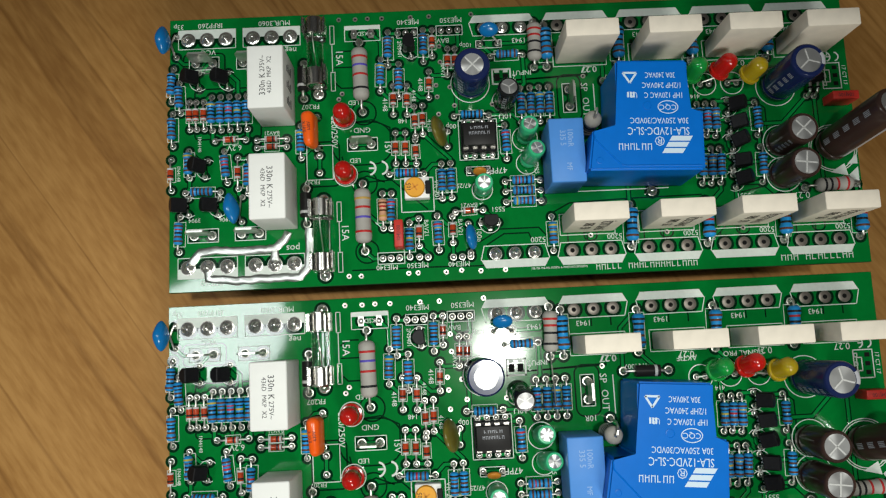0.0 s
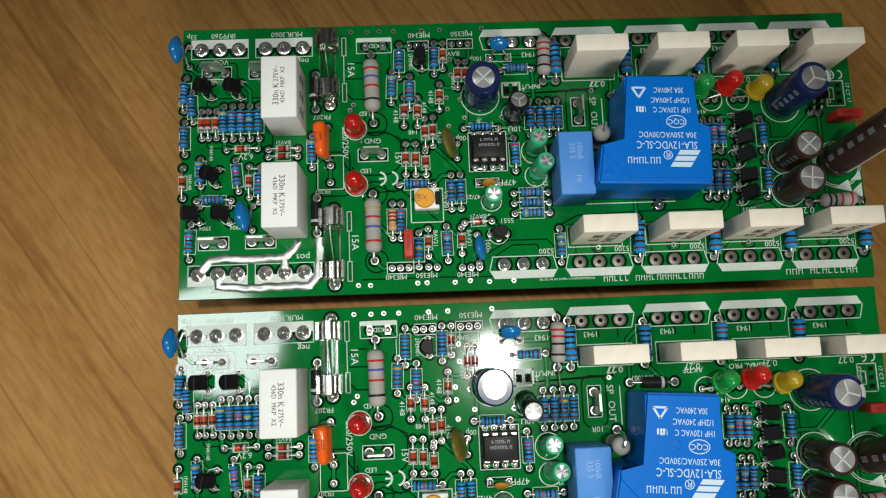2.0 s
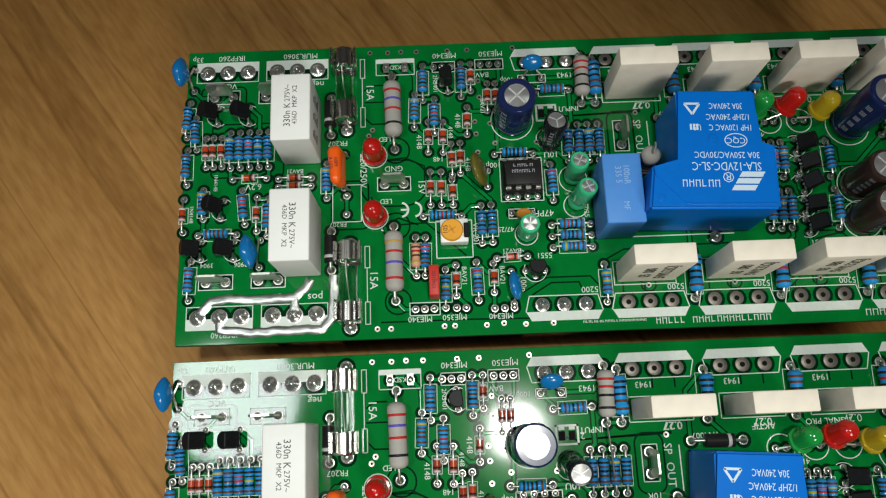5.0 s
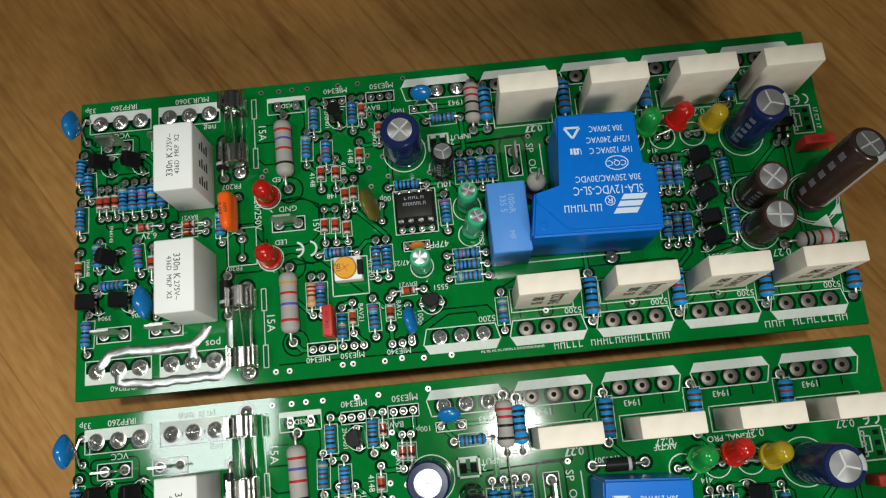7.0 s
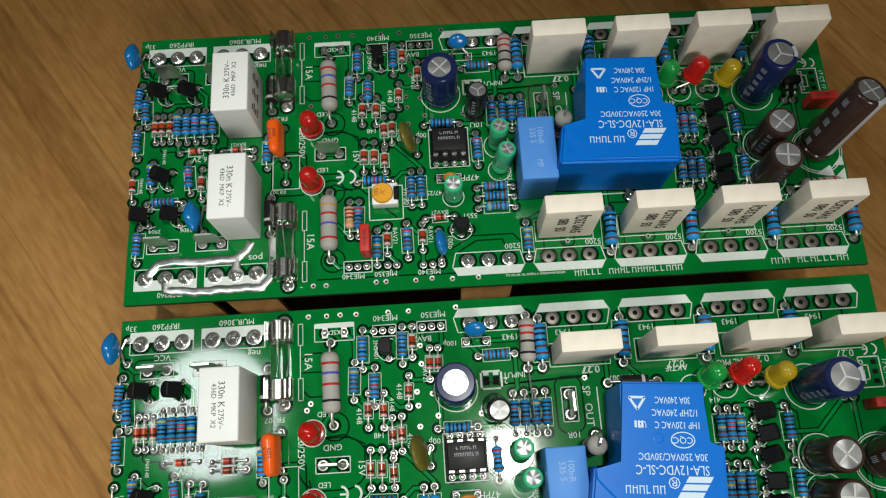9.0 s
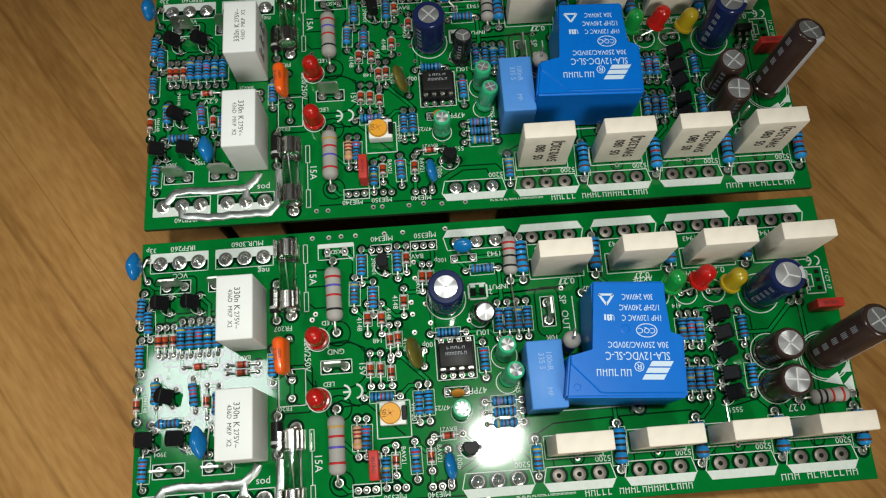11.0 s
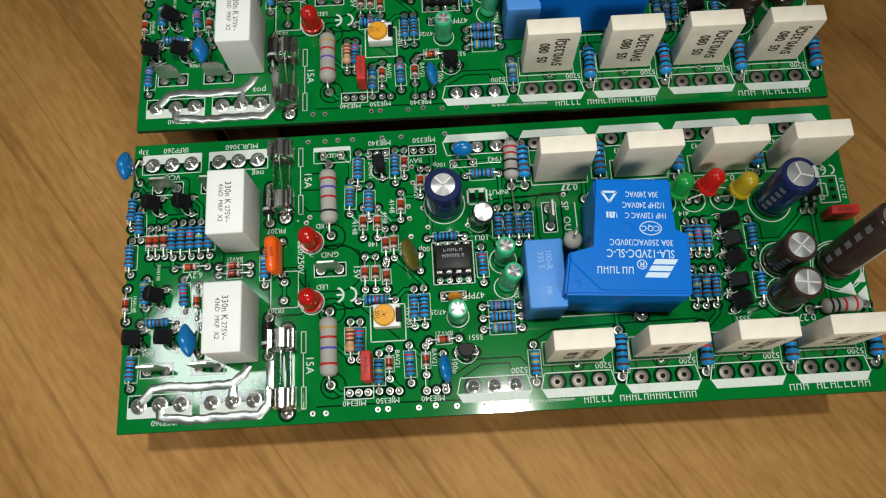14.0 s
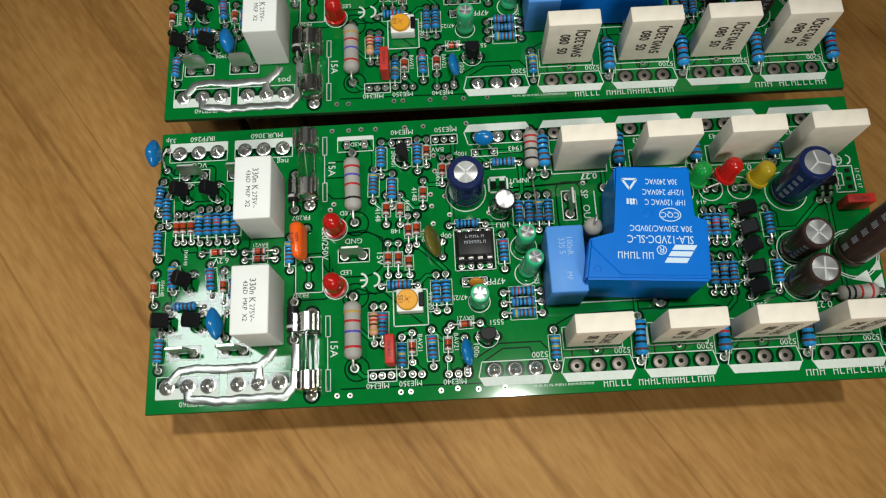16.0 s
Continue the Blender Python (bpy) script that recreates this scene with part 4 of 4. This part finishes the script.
# ---- integrated circuit in its socket
ic = box_part("integrated_circuit", -29.3, 30.2, -20.2, 36.8, 2.2, 5.4, CHARCOAL, "black eight-pin integrated circuit", 0.25)
bars(ic, -3.0, -0.2, 3.0, 0.7, 3.22, PRINT_GREY, 7)
bars(ic, -2.6, 1.4, 2.6, 2.2, 3.22, PRINT_GREY, 5)
bm = bmesh.new()
add_box(bm, -5.1, -4.3, -2.0, 5.1, 4.3, -0.05, 0.2, 1)
part("socket", bm, BLACK, ic)
for s in (-1, 1):
    for k in range(4):
        bm = bmesh.new()
        x = -3.81 + 2.54 * k
        add_box(bm, x - 0.65, s * 3.2 if s > 0 else -3.9, 0.9, x + 0.65, 3.9 if s > 0 else -3.2, 1.2)
        add_box(bm, x - 0.5, s * 3.75 - 0.12, -1.6, x + 0.5, s * 3.75 + 0.12, 1.2)
        part("pin", bm, TIN, ic)
        pad(-24.75 + x, 33.5 + s * 5.0, 0.85)
frame_line(-30.3, 27.4, -19.3, 39.2)

# ---- trimmer
tr = box_part("trimmer_resistor", -46.4, 16.2, -39.4, 22.3, 0.3, 3.6, WHITE_BOX, "white trimmer resistor with orange dial", 0.3)
bm = bmesh.new()
add_lathe(bm, [(2.85, 3.2), (2.85, 4.1), (2.6, 4.4), (0, 4.4)], 28, "z", (-0.6, 0, 0))
dial = part("dial", bm, DIAL, tr, "orange slotted dial", None, 40)
bm = bmesh.new()
for a in (30, 120):
    c, s = math.cos(radians(a)), math.sin(radians(a))
    add_strip(bm, [(-0.6 - 1.2 * c, -1.2 * s), (-0.6 + 1.2 * c, 1.2 * s)], 0.4, 4.42)
part("slot", bm, AMBER, tr)
place("print", text_mesh("105", 1.2, INK, 0.9), tr, at(-2.2, 0, 4.43, 90))
bm = bmesh.new()
add_box(bm, 2.4, -2.0, 2.8, 3.9, 1.8, 4.0, 0.2, 1)
part("wiper", bm, BLACK, tr)
frame_line(-47.5, 13.0, -38.3, 22.8, 0.28)

# ---- tabs, fuses, standing resistor
tab(-103.2, 59.5)
tab(-89.5, 59.3)
tab(-103.6, 8.8)
tab(-90.3, 8.9)
tab(-58.0, 33.3)
tab(2.2, 44.5, 90)
fuse(-70.2, 49.4, 69.6)
fuse(-69.5, -3.4, 17.0)

bm = bmesh.new()
add_lathe(bm, [(0.5, 0.0), (1.6, 0.2), (2.3, 0.9), (2.3, 2.3), (2.12, 2.8), (2.12, 7.6), (2.3, 8.0), (2.3, 9.6), (1.6, 10.4), (0.5, 10.6)], 22)
stand = part("power_resistor", bm, GREY_R, board, "grey power resistor standing on end", at(5.6, 33.7, 4.2), 45)
for u in (2.9, 4.6, 6.2):
    me = shared(("sband", u), "band", lambda b: add_lathe(b, [(2.12, u), (2.17, u + 0.05), (2.17, u + 0.55), (2.12, u + 0.6)], 20), BANDS["black"], 40)
    place("band", me, stand)
bm = bmesh.new()
add_tube(bm, [(0, 0, 10.5), (0, 0, 11.6), (0.3, 0.5, 12.1), (0.6, 1.4, 12.1), (0.8, 2.2, 11.5), (1.6, 2.9, 6.0), (2.2, 2.9, -4.2)], 0.35)
part("lead", bm, WIRE, stand)
pad(7.8, 36.6, 1.2)

# ---- bottom and top rows of power pads
for i in range(4):
    for k in range(3):
        open_pad(21.6 * i + 5.45 * k, 0)
        open_pad(21.6 * i + 5.45 * k, 66.8)
for k in range(3):
    for y in (0, 66.8):
        pad(-21.6 + 5.45 * k, y, 1.8)
        for x in (-107.8, -89.0):
            pad(x + 5.45 * k, y if y else -0.2, 2.15)
for i in range(-1, 4):
    c = 21.6 * i + 5.45
    for y, s in ((0, 1), (66.8, -1)):
        silk_patch([(c - 9.6, y - s * 1.7), (c - 8.3, y - s * 4.0), (c + 8.3, y - s * 4.0), (c + 9.6, y - s * 1.7)])
        outline([(c - 9.6, y - s * 1.6), (c - 8.6, y + s * 2.3), (c + 8.6, y + s * 2.3), (c + 9.6, y - s * 1.6)], 0.25, False)
for x in (-102.35, -83.55):
    for y, s in ((-0.2, 1), (66.8, -1)):
        silk_patch([(x - 8.3, y - s * 3.0), (x + 8.3, y - s * 3.0), (x + 8.3, y - s * 0.3), (x - 8.3, y - s * 0.3)])
        frame_line(x - 8.3, min(y - s * 3.0, y + s * 2.8), x + 8.3, max(y - s * 3.0, y + s * 2.8))
for x, y in ((-53.3, 0.1), (-51.0, 0.1), (-48.6, 0.1), (-43.0, 0.1), (-40.6, 0.0), (-33.5, -0.4), (-31.0, -0.4), (-28.6, -0.4), (-46.7, 66.3), (-44.4, 66.3), (-42.0, 66.3), (-34.0, 66.6), (-31.6, 66.6), (-29.2, 66.6), (-59.5, 66.6), (-54.4, 66.5), (-70.3, 30.5), (-70.4, 25.5), (70.9, 42.1), (73.1, 42.0)):
    pad(x, y, 1.0)
frame_line(-54.7, -1.5, -47.2, 1.7)
frame_line(-47.0, 64.8, -40.9, 67.8)
frame_line(-35.4, 65.1, -27.8, 68.1)
frame_line(-62.2, 64.4, -51.9, 69.1)
for x in (-59.5, -54.5):
    bm = bmesh.new()
    add_box(bm, x - 0.75, 65.2, 0.04, x + 0.75, 68.0, 0.12)
    slot = part("slot_pad", bm, TIN, board)
    bm = bmesh.new()
    add_box(bm, x - 0.4, 65.8, 0.10, x + 0.4, 67.4, 0.135)
    part("hole", bm, HOLE, slot)
silk_patch([(-62.2, 67.9), (-51.9, 67.9), (-51.9, 69.1), (-62.2, 69.1)])
frame_line(-74.0, 23.5, -66.6, 33.5)
frame_line(76.2, 44.0, 81.5, 51.7, 0.3)
outline([(77.0, 46), (78.4, 46), (78.4, 49.6), (77.0, 49.6)], 0.3)
for x, y in ((-63.8, 71.2), (-59.0, 71.1), (-55.4, 71.2), (-51.2, 71.1), (-62.9, -4.5), (-59.5, -4.6), (-42.8, 71.1), (-37.4, 71.1), (-25.0, 71.3), (-34.8, 61.8), (-34.7, 57.0), (-36.2, 50.0), (-32.2, 49.3), (-36.0, 46.5), (-31.1, 43.7), (-20.2, 43.6), (-35.8, 41.3), (-46.2, -4.4), (-43.6, -4.4), (-35.7, -4.5), (-31.4, -4.2), (-26.0, -4.6), (-19.1, -4.6), (5.45, 4.1), (27.1, 4.1), (48.7, 4.3), (6.6, 50.9), (-64.4, 47.0), (-63.4, 48.6)):
    via(x, y)

for y in (45.5, 47.9, 50.3):
    place("hole", shared("pinhole", "hole", lambda b: add_box(b, -0.7, -0.6, 0.05, 0.7, 0.6, 0.10), HOLE), board, at(80.0, y, 0))
for y in (45.5, 47.9, 50.3):
    outline([(76.4, y - 0.5), (77.2, y - 0.5), (77.2, y + 0.5), (76.4, y + 0.5)], 0.3)
small_part = box_part("zener_block", 69.6, 45.0, 74.4, 47.4, 1.6, 5.0, BLACK, "small black component on two bent leads", 0.5)
for x in (-1.1, 1.1):
    bm = bmesh.new()
    add_tube(bm, [(x, -4.2, -1.6), (x, -4.1, -0.4), (x, -3.6, 0.9), (x, -1.0, 1.5)], 0.42, 8)
    part("lead", bm, WIRE, small_part)
    bm = bmesh.new()
    add_lathe(bm, [(0.45, -0.25), (0.8, -0.2), (0.8, 0.2), (0.45, 0.25)], 12)
    for v in bm.verts:
        v.co = Vector((x + v.co.x, -2.6 + v.co.z, 1.2 + v.co.y))
    part("bead", bm, BLACK, small_part, "", None, 40)

frame_line(-19.7, 49.6, -14.5, 54.0, 0.5)
for x in (-18.4, -15.9):
    silk_patch([(x - 0.7, 53.0), (x + 0.7, 53.0), (x + 0.7, 54.2), (x - 0.7, 54.2)])
for x in (-18.4, -15.9):
    place("hole", shared("inhole", "hole", lambda b: add_box(b, -0.8, -1.1, 0.05, 0.8, 1.1, 0.10), HOLE), board, at(x, 51.6, 0))
write("2", -13.4, 51.4, 0.08, 1.4, SILK, board, 180, 1.0, "silk_writing")
write("1", -20.8, 51.4, 0.08, 1.4, SILK, board, 180, 1.0, "silk_writing")

# ---- heavy solder lines by the supply pads
for pts in (((-107.8, 0.3), (-104.6, 4.0), (-100.0, 4.4), (-92.0, 4.0), (-83.6, 4.2), (-80.9, 6.6), (-79.6, 9.0)), ((-83.6, 4.2), (-83.6, 0.6)), ((-102.3, -0.4), (-102.2, -3.4), (-94.0, -4.3), (-85.0, -4.0), (-76.6, -4.0), (-74.2, -1.2), (-73.8, 4.0), (-73.7, 9.6))):
    bm = bmesh.new()
    fine = []
    for a, b in zip(pts, pts[1:]):
        k = max(2, int(math.dist(a, b) / 1.2))
        fine += [(a[0] + (b[0] - a[0]) * i / k, a[1] + (b[1] - a[1]) * i / k) for i in range(k)]
    fine.append(pts[-1])
    add_tube(bm, [(x + random.uniform(-0.12, 0.12), y + random.uniform(-0.15, 0.15), 0.15) for x, y in fine], 1.2, 12)
    for v in bm.verts:
        v.co.x += random.uniform(-0.1, 0.1)
        v.co.y += random.uniform(-0.1, 0.1)
        v.co.z = max(0.06, 0.1 + (v.co.z - 0.15) * 0.24 + random.uniform(-0.09, 0.09))
    part("solder_line", bm, SOLDER_RUN, board, "thick run of bright solder", None, 70)

# ---- printed writing on the board
for words, x, y, size, turn, sq in (
    ("MUR.3060", -82.7, 71.1, 1.5, 180, 1.0), ("IRFP260", -101.4, 71.1, 1.5, 180, 1.0), ("33p", -110.6, 71.0, 1.4, 180, 1.0), ("IRFP260", -101.0, -4.6, 1.4, 180, 1.0),
    ("VCC", -102.0, 62.9, 1.5, 180, 1.0), ("neg", -78.0, 62.6, 1.7, 180, 1.0), ("pos", -78.4, 4.2, 1.9, 180, 1.0),
    ("MJE340", -43.6, 69.7, 1.5, 180, 1.0), ("MJE350", -31.0, 69.8, 1.5, 180, 1.0), ("MJE340", -52.2, -2.4, 1.4, 180, 1.0), ("MJE350", -43.6, -2.2, 1.4, 180, 1.0), ("MJE340", -32.0, -2.3, 1.4, 180, 1.0),
    ("KSD", -57.0, 66.7, 1.2, 180, 1.0), ("15A", -64.0, 59.6, 2.0, -90, 1.0), ("15A", -63.7, 8.0, 2.0, -90, 1.0), ("FR207", -72.6, 45.2, 1.4, 180, 1.0), ("FR207", -72.6, 22.9, 1.2, 180, 1.0),
    ("220/250V", -66.0, 37.3, 1.7, -90, 1.0), ("GND", -58.0, 37.6, 1.5, 180, 1.0), ("LED", -60.2, 45.9, 1.3, 180, 1.0), ("LED", -60.2, 28.7, 1.3, 180, 1.0), ("15V", -50.9, 32.3, 1.7, -90, 1.0),
    ("4148", -51.2, 44.8, 1.4, -90, 1.0), ("4148", -40.8, 50.4, 1.4, -90, 1.0), ("4148", -42.8, 47.2, 1.2, -90, 1.0), ("148", -46.2, 39.8, 1.3, 180, 1.0), ("4148", -38.6, 38.0, 1.3, -90, 1.0), ("BAV21", -34.6, 63.6, 1.4, 180, 1.0), ("BAV21", -34.0, 54.4, 1.1, -90, 1.0), ("BAV21", -83.9, 37.9, 1.1, 180, 1.0), ("BAV21", -28.4, 14.3, 1.2, 180, 1.0), ("BAV21", -31.2, 8.0, 1.2, -90, 1.0), ("BAV21", -40.8, 8.2, 1.2, -90, 1.0),
    ("2N5401", -46.4, 61.4, 1.1, -90, 1.0), ("5551", -20.2, 12.8, 1.4, 180, 1.0), ("5551", 49.8, 13.6, 1.4, 180, 1.0), ("3904", -106.0, 13.3, 1.2, 180, 1.0), ("3906", -97.4, 13.3, 1.2, 180, 1.0),
    ("6.2V", -94.6, 34.0, 1.6, 180, 1.0), ("1N4148", -104.6, 35.4, 1.0, -90, 1.0), ("1N4148", -110.6, 27.0, 1.0, -90, 1.0), ("100p", -27.0, 61.9, 1.3, 180, 1.0), ("100p", -31.9, 37.6, 1.4, 180, 1.0), ("100p", -26.0, 5.6, 1.4, -90, 1.0), ("47PF", -19.4, 24.0, 1.7, 180, 1.0), ("47/25", -29.6, 20.0, 1.3, 180, 1.0), ("47/25", -8.6, 24.4, 1.2, -90, 1.0), ("VR 201", -37.4, 19.0, 1.4, -90, 1.0),
    ("1943", -11.4, 62.7, 1.5, 180, 1.0), ("INPUT", -11.2, 52.8, 1.4, 180, 1.0), ("10U", -16.6, 40.0, 1.6, 180, 1.0), ("0.27", 8.4, 53.0, 1.9, 180, 1.0), ("SP", 6.6, 47.6, 1.9, -90, 1.0), ("OUT", 6.8, 41.6, 1.9, -90, 1.0), ("17 CT 17", 82.7, 48.0, 1.1, -90, 1.0), ("0.27", 66.4, 13.0, 1.9, 180, 1.0),
    ("1N4007", 16.0, 50.4, 1.4, 180, 1.0), ("AKTIF", 30.2, 52.0, 1.5, 180, 1.0), ("SIGNAL PRO", 46.0, 52.6, 1.4, 180, 1.0), ("10R", 2.6, 37.0, 1.5, 180, 1.0), ("414", 38.6, 43.4, 1.3, 180, 1.0),
):
    write(words, x, y, 0.08, size, SILK, board, turn, sq, "silk_writing")
for i in range(-1, 4):
    write("5200", 21.6 * i + 12.2, 3.6, 0.08, 1.5, SILK, board, 180, 1.0, "silk_writing")
    if i >= 0:
        write("1943", 21.6 * i + 2.4, 63.0, 0.08, 1.5, SILK, board, 180, 1.0, "silk_writing")
        write("0.27", 21.6 * i + 8.6, 53.0, 0.08, 1.8, SILK, board, 180, 1.0, "silk_writing")
bars(board, 6.2, -5.8, 36.6, -4.2, 0.05, SILK, 20, "silk_bar")
bars(board, 58.4, -5.6, 79.2, -3.9, 0.05, SILK, 12, "silk_bar")
bars(board, -12.5, -4.9, 4.0, -4.3, 0.05, SILK, 24, "silk_bar")
# round approval letters and the corner emblem
for cx, cy, sc in ((-54.7, 26.2, 1.0), (79.0, 53.6, 0.7)):
    bm = bmesh.new()
    for off in (-1.7, 1.7):
        add_strip(bm, [(cx + off * sc + 1.9 * sc * math.cos(radians(d)), cy + 1.9 * sc * math.sin(radians(d))) for d in range(-80, 81, 16)], 0.55 * sc, 0.075)
    add_strip(bm, [(cx - 1.7 * sc, cy), (cx + 0.1 * sc, cy)], 0.5 * sc, 0.075)
    part("approval_letters", bm, SILK, board)
silk_patch([(75.4, 19.2), (80.4, 18.0), (79.6, 21.6)], "emblem")
silk_patch([(80.6, 18.2), (83.3, 14.2), (83.4, 20.6)], "emblem")
silk_patch([(80.4, 21.4), (83.4, 21.4), (83.4, 24.4)], "emblem")

# ---- copper lines under the mask, and dark gaps round the joints
rng = random.Random(11)
dark, light = bmesh.new(), bmesh.new()
for x, y, r, ring in PADS:
    if ring:
        add_disc(dark, x, y, r * 1.04 + 0.70, 0.034)
        add_disc(light, x, y, r * 0.9, 0.052, 14)
small = [(x, y) for x, y, r, ring in PADS if r < 1.5]


def add_ridge(bm, pts, width, z, slope=0.16):
    """A copper line under the mask: flat top, sloping flanks."""
    pts = [Vector((x, y)) for x, y in pts]
    rows = []
    for i, p in enumerate(pts):
        a = (p - pts[i - 1]).normalized() if i else (pts[1] - p).normalized()
        b = (pts[i + 1] - p).normalized() if i + 1 < len(pts) else a
        t = (a + b).normalized() if (a + b).length > 1e-6 else a
        n = Vector((-t.y, t.x)) / max(0.5, t.dot(a))
        rows.append([bm.verts.new((*(p + n * o), h)) for o, h in ((-width / 2 - slope, z - 0.03), (-width / 2, z), (width / 2, z), (width / 2 + slope, z - 0.03))])
    for r, q in zip(rows, rows[1:]):
        for k in range(3):
            bm.faces.new((r[k], q[k], q[k + 1], r[k + 1]))


def samples(pts, step=0.5):
    out = []
    for a, b in zip(pts, pts[1:]):
        k = max(1, int(math.dist(a, b) / step))
        out += [(a[0] + (b[0] - a[0]) * i / k, a[1] + (b[1] - a[1]) * i / k) for i in range(k + 1)]
    return out


# lines run straight or at 45 degrees and keep clear of other joints and of one another
grid = collections.defaultdict(list)
for n, (x, y, r, ring) in enumerate(PADS):
    grid[(int(x // 3), int(y // 3))].append((x, y, r + 1.0, ("pad", round(x, 1), round(y, 1))))


def clear(pts, ends):
    for x, y in pts:
        if not (X0 + 1.5 < x < X1 - 1.5 and Y0 + 1.5 < y < Y1 - 1.5):
            return False
        gx, gy = int(x // 3), int(y // 3)
        for i in (-1, 0, 1):
            for j in (-1, 0, 1):
                for a, b, r, owner in grid[(gx + i, gy + j)]:
                    if owner not in ends and (a - x) ** 2 + (b - y) ** 2 < r * r:
                        return False
    return True


pairs = sorted({(round(math.dist(p, q), 2), min(p, q), max(p, q)) for p in small for q in small if 2.5 < math.dist(p, q) < 44})
used = collections.Counter()
routes = 0
for d, p, q in pairs:
    if used[p] > 2 or used[q] > 2 or rng.random() < 0.15:
        continue
    dx, dy = q[0] - p[0], q[1] - p[1]
    k = min(abs(dx), abs(dy))
    sx, sy = (1 if dx > 0 else -1), (1 if dy > 0 else -1)
    for mid in ([(p[0] + sx * k, p[1] + sy * k)], [(q[0] - sx * k, q[1] - sy * k)], [(p[0], p[1] + dy - sy * min(k, 3)), (p[0] + sx * min(k, 3), q[1])], [(p[0] + dx - sx * min(k, 3), p[1]), (q[0], p[1] + sy * min(k, 3))]):
        pts = [p] + mid + [q]
        pts = [a for i, a in enumerate(pts) if i in (0, len(pts) - 1) or (math.dist(a, pts[i - 1]) > 0.4 and math.dist(a, pts[i + 1]) > 0.4)]
        walked = samples(pts)
        ends = (("pad", round(p[0], 1), round(p[1], 1)), ("pad", round(q[0], 1), round(q[1], 1)))
        if clear(walked, ends):
            routes += 1
            used[p] += 1
            used[q] += 1
            for x, y in walked:
                grid[(int(x // 3), int(y // 3))].append((x, y, 1.15, ("line", routes)))
            add_strip(dark, pts, 1.5, 0.030 + 0.00001 * routes)
            add_ridge(light, pts, 0.5, 0.062 + 0.00001 * routes)
            break
# long lines that cross the open ground
for pts in (((-72, 24.8), (-62, 22.0), (-50, 22.5), (-40, 13.5)), ((-65.5, 60), (-63.5, 61.5), (-60.3, 61.5)), ((-65.5, 56.6), (-60.3, 56.6)), ((-65.5, 52.2), (-63.6, 50.3), (-60, 50.3)), ((-20, 52), (-15, 50.5), (8, 51.6)), ((-15, 50.5), (8, 51.2)), ((-26, 3.5), (-20, 7.0), (-9, 7.0), (-7, 4.6)), ((-24, 2.6), (-19, 5.6), (-12, 5.6), (-11, 3)), ((-62, -2.9), (-40, -2.9), (-14, -3.4)), ((-5, 11), (0, 13.6), (17, 14.2), (38, 14.4)), ((49.0, 14.5), (56, 16), (60, 12)), ((-60, 40), (-55, 40.5), (-50, 38), (-50, 30)), ((55, 42), (58.5, 39), (58.5, 24), (64, 13)), ((-64, 30), (-62, 22), (-57, 24), (-52, 22))):
    add_strip(dark, pts, 0.42, 0.028)


def gap_loop(x, y, w, h, r):
    """A rounded line where the copper round a joint stops."""
    pts = []
    for cx, cy, a0 in ((w / 2 - r, h / 2 - r, 0), (r - w / 2, h / 2 - r, 90), (r - w / 2, r - h / 2, 180), (w / 2 - r, r - h / 2, 270)):
        pts += [(x + cx + r * math.cos(radians(a0 + d)), y + cy + r * math.sin(radians(a0 + d))) for d in range(0, 91, 15)]
    add_strip(dark, pts + [pts[0]], 0.45, 0.0282)


gap_loop(-58.0, 33.6, 17.5, 12.6, 6.0)
gap_loop(2.2, 44.5, 6.8, 14.0, 2.4)
gap_loop(-57.3, 42.6, 7.0, 7.0, 3.4)
gap_loop(-57.7, 21.9, 7.0, 7.0, 3.4)
gap_loop(-57.6, 2.2, 6.4, 6.4, 3.1)
gap_loop(-69.5, 28.0, 9.6, 13.0, 1.6)
gap_loop(-103.2, 59.5, 12.0, 6.0, 1.5)
gap_loop(-96.4, 44.2, 19.0, 15.0, 1.2)
for i in range(4):
    gap_loop(21.6 * i + 5.45, 4.3, 3.6, 3.4, 1.5)
for i in range(4):
    for k in (0, 1):
        x = 21.6 * i + 5.45 * k
        add_strip(dark, [(x - 1.0, 2), (x - 1.0, 5)], 0.4, 0.0285)
        add_strip(dark, [(x + 4.6, 62), (x + 4.6, 65)], 0.4, 0.0285)
for bm_ in (dark, light):
    for f in bm_.faces:
        if f.normal.z < 0:
            f.normal_flip()
tagged(part("mask_gap", dark, GROOVE, board), kind="stuff")
tagged(part("copper_layer", light, TRACK, board), kind="stuff")

# ---- what the board rests on
for y in (0.0, 66.8):
    for x in (-102.35, -83.55):
        under_transistor(x, y)
    under_transistor(-16.15, y)

# ---- the second board is built alike and lies beside the first
second = copy_thing(board, pose(-0.00028, -0.08338, -0.00153, 0.716, -0.503, 0.292))
tagged(second, label="second green amplifier circuit board beside the first")
for ob in second.children:
    if ob.name.startswith("film_capacitor") and ob.data == FILM_UPPER.data:
        for mark in ob.children:
            if mark.name.startswith("print"):
                mark.matrix_basis = pose(0, 0, 0, 0, 0, 180) @ mark.matrix_basis
bm = bmesh.new()
add_tube(bm, [(-7.5, 54.0, 1.0), (-7.6, 52.0, 2.4), (-7.4, 47.0, 3.2), (-7.2, 42.0, 2.8), (-6.9, 38.2, 0.6)], 0.22)
part("jumper_wire", bm, WIRE, second, "thin bare jumper wire")
for ob in second.children:
    if ob.data == relay.data:
        ob.matrix_basis = at(RX - 1.0, RY - 0.6, 0, -4.6)
    if ob.data == SMALL_CAN.data:
        ob.matrix_basis = at(-17.0, 45.6, 0.6, 10, 13, 2)
